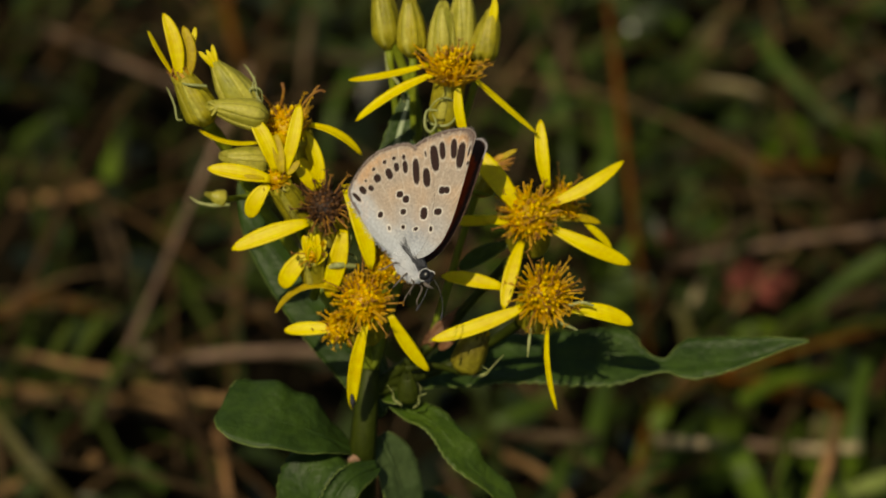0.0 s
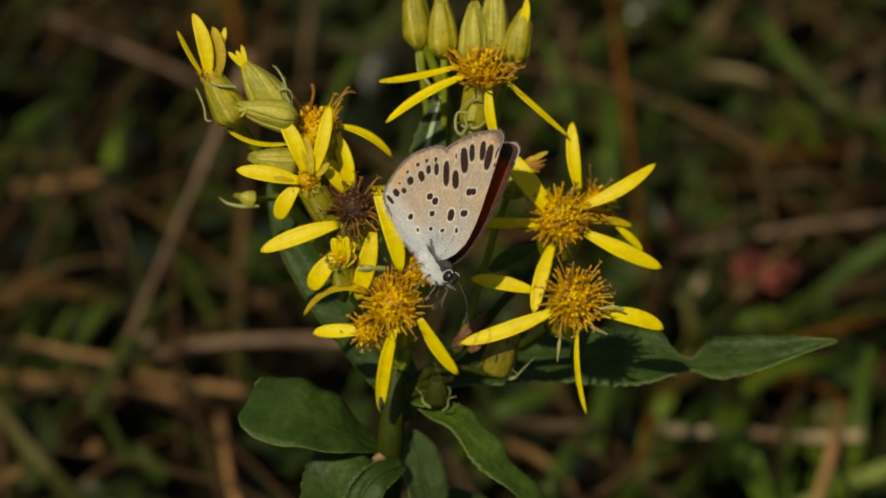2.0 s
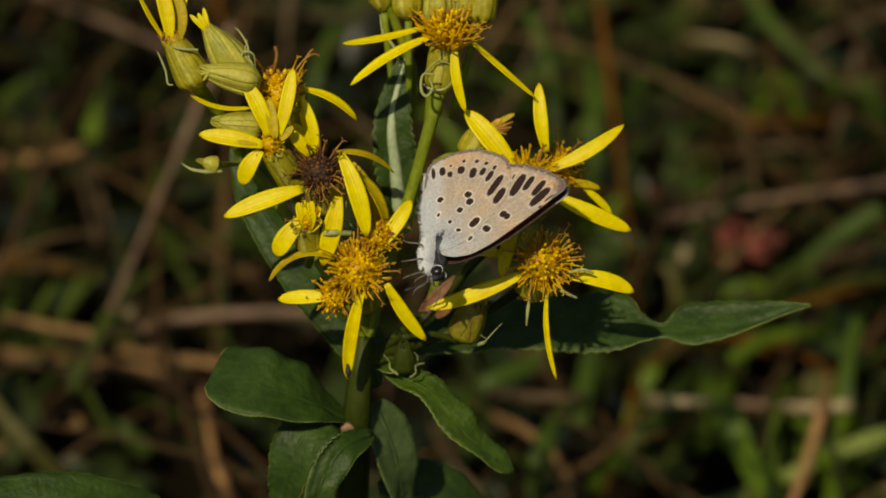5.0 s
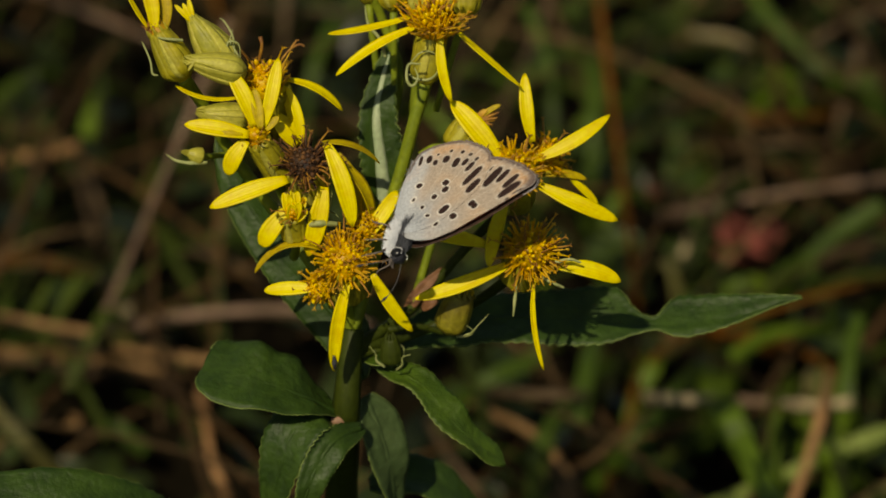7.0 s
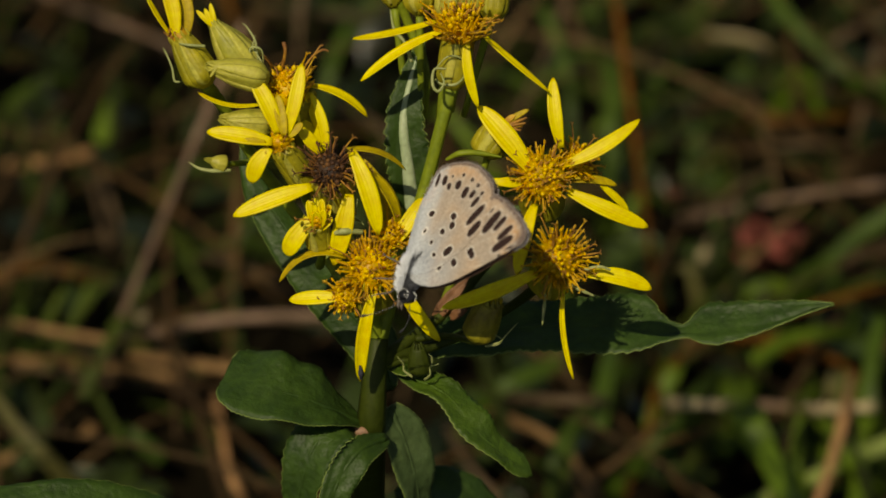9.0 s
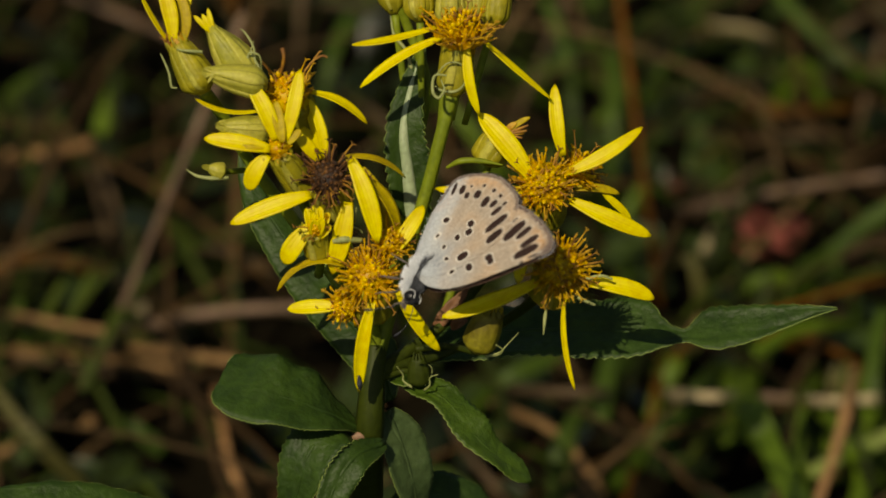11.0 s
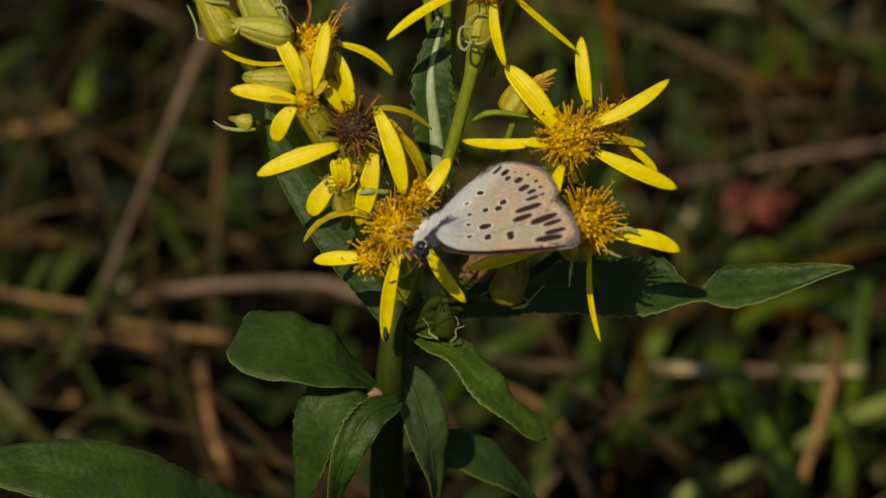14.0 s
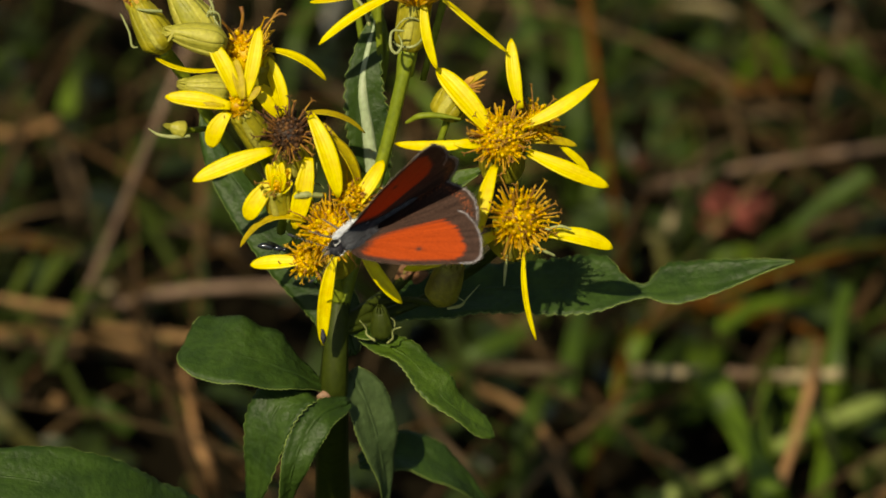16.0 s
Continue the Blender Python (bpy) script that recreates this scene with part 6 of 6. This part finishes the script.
make_fly(gnat, 0.0005)

# ---- what moves ----


# how the lower leaves lag behind the heads as the stem bends: seconds, millimetres to the right and up
SWAY = [(0, 0.19, -0.25), (0.5, -0.10, 0.15), (1, 0.12, -0.33), (1.5, -0.40, -0.16), (2, -0.32, 0.25), (2.5, -0.07, 0.31), (3, 0.02, 0.37), (3.5, 0.28, 0.41), (4, 0.08, 0.08), (4.5, 0.19, 0.08), (5, -0.12, 0.04), (7.5, 0.55, -0.03), (8, -0.11, 0.06), (8.5, 0.05, 0.20), (9, 0.00, 0.01), (9.5, -0.27, 0.39), (9.7, -0.27, 0.39), (12, -0.23, 1.08), (12.5, -0.20, 0.87), (13, -0.60, 1.54), (13.5, -0.88, 0.71), (14, -1.59, 0.10), (14.5, -0.72, 0.58), (15, -0.42, -0.41), (15.5, -0.58, 0.07), (16, -0.26, 0.15)]
LOW_SWAY = [(0, 0.26, -0.36), (0.5, -0.15, 0.21), (1, 0.17, -0.47), (1.5, -0.56, -0.22), (2, -0.44, 0.35), (2.5, -0.10, 0.44), (3, 0.02, 0.52), (3.5, 0.40, 0.58), (4, -0.49, -0.04), (4.5, -0.42, 0.16), (5, -0.88, 0.01), (7.5, 0.70, -0.20), (8, -0.59, 0.09), (8.5, 0.19, 0.76), (9, 0.01, 0.01), (9.5, -0.77, 0.55), (9.7, -0.77, 0.55), (12, -0.44, 1.41), (12.5, -0.53, 1.07), (13, -1.29, 2.19), (13.5, -1.75, 0.85), (14, -2.91, 0.06), (14.5, -1.34, 0.95), (15, -1.29, -0.30), (15.5, -1.35, 0.21), (16, -0.12, 0.18)]


def motions():
    walk(plant, [
        (0, pose(-0.01287, 0.01043, 0.00017, 0.870, 0.166, 0.445)),
        (0.5, pose(-0.01026, 0.00883, -0.00019, 0.924, -0.162, -0.079)),
        (1, pose(-0.01173, 0.01209, 0.00000, 1.588, 0.234, 0.603)),
        (1.5, pose(-0.00858, 0.01199, -0.00067, 1.545, -0.148, -0.179)),
        (2, pose(-0.00874, 0.01115, -0.00153, 1.369, 0.009, -0.314)),
        (2.5, pose(-0.00880, 0.00921, -0.00143, 0.849, -0.516, -0.125)),
        (3, pose(-0.01059, 0.00898, -0.00106, 0.916, 0.008, 0.029)),
        (3.5, pose(-0.01177, 0.00909, -0.00150, 0.804, 0.070, 0.504)),
        (4, pose(-0.01209, 0.01166, -0.00123, 0.995, 0.389, 0.870)),
        (4.5, pose(-0.01280, 0.00970, -0.00051, 0.505, 0.448, 0.769)),
        (5, pose(-0.01171, 0.00863, 0.00066, 1.003, 0.259, 0.205)),
        (7.5, pose(-0.01415, 0.00809, -0.00054, -0.117, 0.477, 0.711)),
        (8, pose(-0.01096, 0.00905, -0.00063, 0.537, 0.190, 0.052)),
        (8.5, pose(-0.01214, 0.00802, -0.00061, 0.421, 0.426, -0.062)),
        (9, pose(-0.01128, 0.00711, 0.00000, -0.000, 0.000, 0.000)),
        (9.5, pose(-0.01048, 0.00727, -0.00063, 0.521, 0.211, -0.507)),
        (9.7, pose(-0.01153, 0.00619, 0.00025, 0.357, -0.143, -0.184)),
        (12, pose(-0.01050, 0.00173, -0.00051, -0.931, -0.076, -0.329)),
        (12.5, pose(-0.01021, 0.00241, -0.00088, -1.284, -0.302, -0.181)),
        (13, pose(-0.01002, -0.00063, -0.00148, -1.656, 0.102, 0.008)),
        (13.5, pose(-0.00926, 0.00237, 0.00008, -1.154, 0.029, -0.386)),
        (14, pose(-0.00498, 0.00624, 0.00044, -0.443, -0.340, -1.366)),
        (14.5, pose(-0.00669, 0.00108, -0.00009, -1.925, -1.081, -0.774)),
        (15, pose(-0.00807, 0.00602, 0.00097, -1.089, -0.977, -0.215)),
        (15.5, pose(-0.00813, 0.00360, 0.00091, -1.678, -0.629, -0.109)),
        (16, pose(-0.01016, 0.00450, 0.00087, -0.916, -0.650, 0.121)),
    ])
    for ob, share in lower_parts:
        walk(ob, [(t, Matrix.Translation((RIGHT * x + UP * y) * 0.001 * share)) for t, x, y in SWAY])
    walk(low_leaf, [(t, Matrix.Translation((RIGHT * x + UP * y) * 0.001)) for t, x, y in LOW_SWAY])
    walk(butterfly, [
        (0, pose(-0.00398, -0.00610, 0.17333, -45.603, 17.203, -52.922)),
        (0.5, pose(-0.00225, -0.00697, 0.17213, -46.002, 17.542, -54.129)),
        (1, pose(-0.00253, -0.00636, 0.17276, -44.825, 17.712, -54.886)),
        (1.5, pose(-0.00055, -0.00687, 0.17232, -45.505, 18.121, -54.935)),
        (2, pose(-0.00102, -0.00733, 0.17209, -43.558, 12.210, -60.423)),
        (2.5, pose(-0.00191, -0.00759, 0.17213, -43.783, 13.108, -57.374)),
        (3, pose(-0.00105, -0.00862, 0.17108, -38.844, 29.532, -50.382)),
        (3.5, pose(-0.00244, -0.00923, 0.17058, -45.912, 31.570, -70.803)),
        (4, pose(-0.00016, -0.00875, 0.17119, -56.030, 27.587, -75.558)),
        (4.5, pose(-0.00091, -0.00892, 0.17124, -67.649, 23.642, -92.340)),
        (5, pose(0.00055, -0.00928, 0.17087, -72.077, 19.204, -90.629)),
        (7.5, pose(-0.00394, -0.00815, 0.17247, -67.001, 15.536, -105.706)),
        (8, pose(-0.00158, -0.00952, 0.17058, -62.372, 21.490, -104.454)),
        (8.5, pose(-0.00351, -0.01074, 0.16848, -66.663, 41.980, -117.619)),
        (9, pose(-0.00415, -0.01005, 0.16901, -63.049, 43.308, -115.182)),
        (9.5, pose(-0.00235, -0.01088, 0.16734, -70.733, 41.192, -116.781)),
        (9.7, pose(-0.00423, -0.01025, 0.16736, -70.984, 41.041, -116.102)),
        (12, pose(-0.00290, -0.00973, 0.16712, -72.095, 24.235, -117.587)),
        (12.5, pose(-0.00285, -0.00926, 0.16781, -66.723, 26.805, -107.497)),
        (13, pose(-0.00168, -0.01075, 0.16647, -72.760, 19.778, -117.605)),
        (13.5, pose(-0.00225, -0.00949, 0.16855, -73.638, 12.740, -129.645)),
        (14, pose(0.00059, -0.00881, 0.16905, -81.949, 12.387, -133.088)),
        (14.5, pose(-0.00419, -0.00918, 0.16811, -81.325, 16.583, -138.614)),
        (15, pose(-0.00507, -0.00718, 0.17047, -75.679, 13.615, -138.161)),
        (15.5, pose(-0.00467, -0.00762, 0.16993, -70.692, 12.231, -135.538)),
        (16, pose(-0.00701, -0.00838, 0.16899, -69.866, 12.792, -148.646)),
    ])
    walk(wings_right[0], [
        (0, pose(0, 0, 0.001, 0.0) @ pose(0, 0, -0.001, 0, 0.0)),
        (15, pose(0, 0, 0.001, 0.0) @ pose(0, 0, -0.001, 0, 0.0)),
        (15.3, pose(0, 0, 0.001, 0.0) @ pose(0, 0, -0.001, 0, 0.0)),
        (15.5, pose(-0.00027, -0.00072, -0.00045, 7.75, 7.93, -8.51)),
        (15.75, pose(0, 0, 0.001, 33.1) @ pose(0, 0, -0.001, 0, -0.0)),
        (16, pose(0, 0, 0.001, 43.7) @ pose(0, 0, -0.001, 0, -0.0)),
    ])
    walk(wings_right[1], [
        (0, pose(0, 0, 0.001, 0.0) @ pose(0, 0, -0.001, 0, 0.0)),
        (15, pose(0, 0, 0.001, 0.0) @ pose(0, 0, -0.001, 0, 0.0)),
        (15.3, pose(0, 0, 0.001, 0.0) @ pose(0, 0, -0.001, 0, 0.0)),
        (15.5, pose(-0.00027, -0.00072, -0.00045, 7.75, 7.93, -8.51)),
        (15.75, pose(0, 0, 0.001, 33.1) @ pose(0, 0, -0.001, 0, -4.1)),
        (16, pose(0, 0, 0.001, 43.7) @ pose(0, 0, -0.001, 0, -8.1)),
    ])
    walk(wings_left[0], [
        (0, pose(0, 0, 0.001, -15.0) @ pose(0, 0, -0.001, 0, 0.0)),
        (2.5, pose(0, 0, 0.001, -15.0) @ pose(0, 0, -0.001, 0, 0.0)),
        (3.5, pose(0, 0, 0.001, -9.0) @ pose(0, 0, -0.001, 0, 0.0)),
        (5, pose(0, 0, 0.001, -4.0) @ pose(0, 0, -0.001, 0, 0.0)),
        (7.5, pose(0, 0, 0.001, -1.2) @ pose(0, 0, -0.001, 0, 0.0)),
        (15, pose(0, 0, 0.001, -0.8) @ pose(0, 0, -0.001, 0, 0.0)),
        (15.3, pose(0, 0, 0.001, -1.2) @ pose(0, 0, -0.001, 0, 0.0)),
        (15.5, pose(0, 0, 0.001, -1.5) @ pose(0, 0, -0.001, 0, 10.0)),
        (15.75, pose(0, 0, 0.001, -9.7) @ pose(0, 0, -0.001, 0, -0.0)),
        (16, pose(0.0003, 0.0002, 0, -17.8, 0.0, 3.0)),
    ])
    walk(wings_left[1], [
        (0, pose(0, 0, 0.001, -15.0) @ pose(0, 0, -0.001, 0, 0.0)),
        (2.5, pose(0, 0, 0.001, -15.0) @ pose(0, 0, -0.001, 0, 0.0)),
        (3.5, pose(0, 0, 0.001, -9.0) @ pose(0, 0, -0.001, 0, 0.0)),
        (5, pose(0, 0, 0.001, -4.0) @ pose(0, 0, -0.001, 0, 0.0)),
        (7.5, pose(0, 0, 0.001, -1.2) @ pose(0, 0, -0.001, 0, 0.0)),
        (15, pose(0, 0, 0.001, -0.8) @ pose(0, 0, -0.001, 0, 0.0)),
        (15.3, pose(0, 0, 0.001, -1.2) @ pose(0, 0, -0.001, 0, 0.0)),
        (15.5, pose(0, 0, 0.001, -1.5) @ pose(0, 0, -0.001, 0, 0.0)),
        (15.75, pose(0, 0, 0.001, -9.7) @ pose(0, 0, -0.001, 0, -4.1)),
        (16, pose(0.00083, -0.00034, -0.00013, -16.5, -6.15, 5.2)),
    ])
    walk(fly, [
        (0, pose(0.1110, 0.0127, 0.1813, -20, 10, 160)),
        (11.2, pose(0.1080, 0.0069, 0.1738, -20, 10, 160)),
        (11.6, pose(0.0782, -0.0015, 0.1793, -20, 10, 165)),
        (11.8, pose(0.0367, -0.0029, 0.1775, -20, 10, 170)),
        (11.9, pose(0.0332, -0.0086, 0.1702, -20, 10, 172)),
        (12, pose(0.0419, -0.0066, 0.1728, -20, 10, 172)),
        (12.1, pose(0.0701, 0.0035, 0.1695, -20, 10, 165)),
        (12.3, pose(0.1092, 0.0066, 0.1734, -20, 10, 160)),
        (16, pose(0.1113, 0.0056, 0.1722, -20, 10, 160)),
    ])
    walk(gnat, [
        (0, pose(-0.1219, 0.0043, 0.1787, -20, 10, 0)),
        (15.5, pose(-0.1127, -0.0055, 0.1660, -20, 10, 0)),
        (15.8, pose(-0.0616, -0.0026, 0.1617, -20, 10, 0)),
        (15.9, pose(-0.0157, -0.0011, 0.1603, -20, 10, -4)),
        (16, pose(-0.0166, -0.0007, 0.1609, -20, 10, -4)),
    ])


motions()
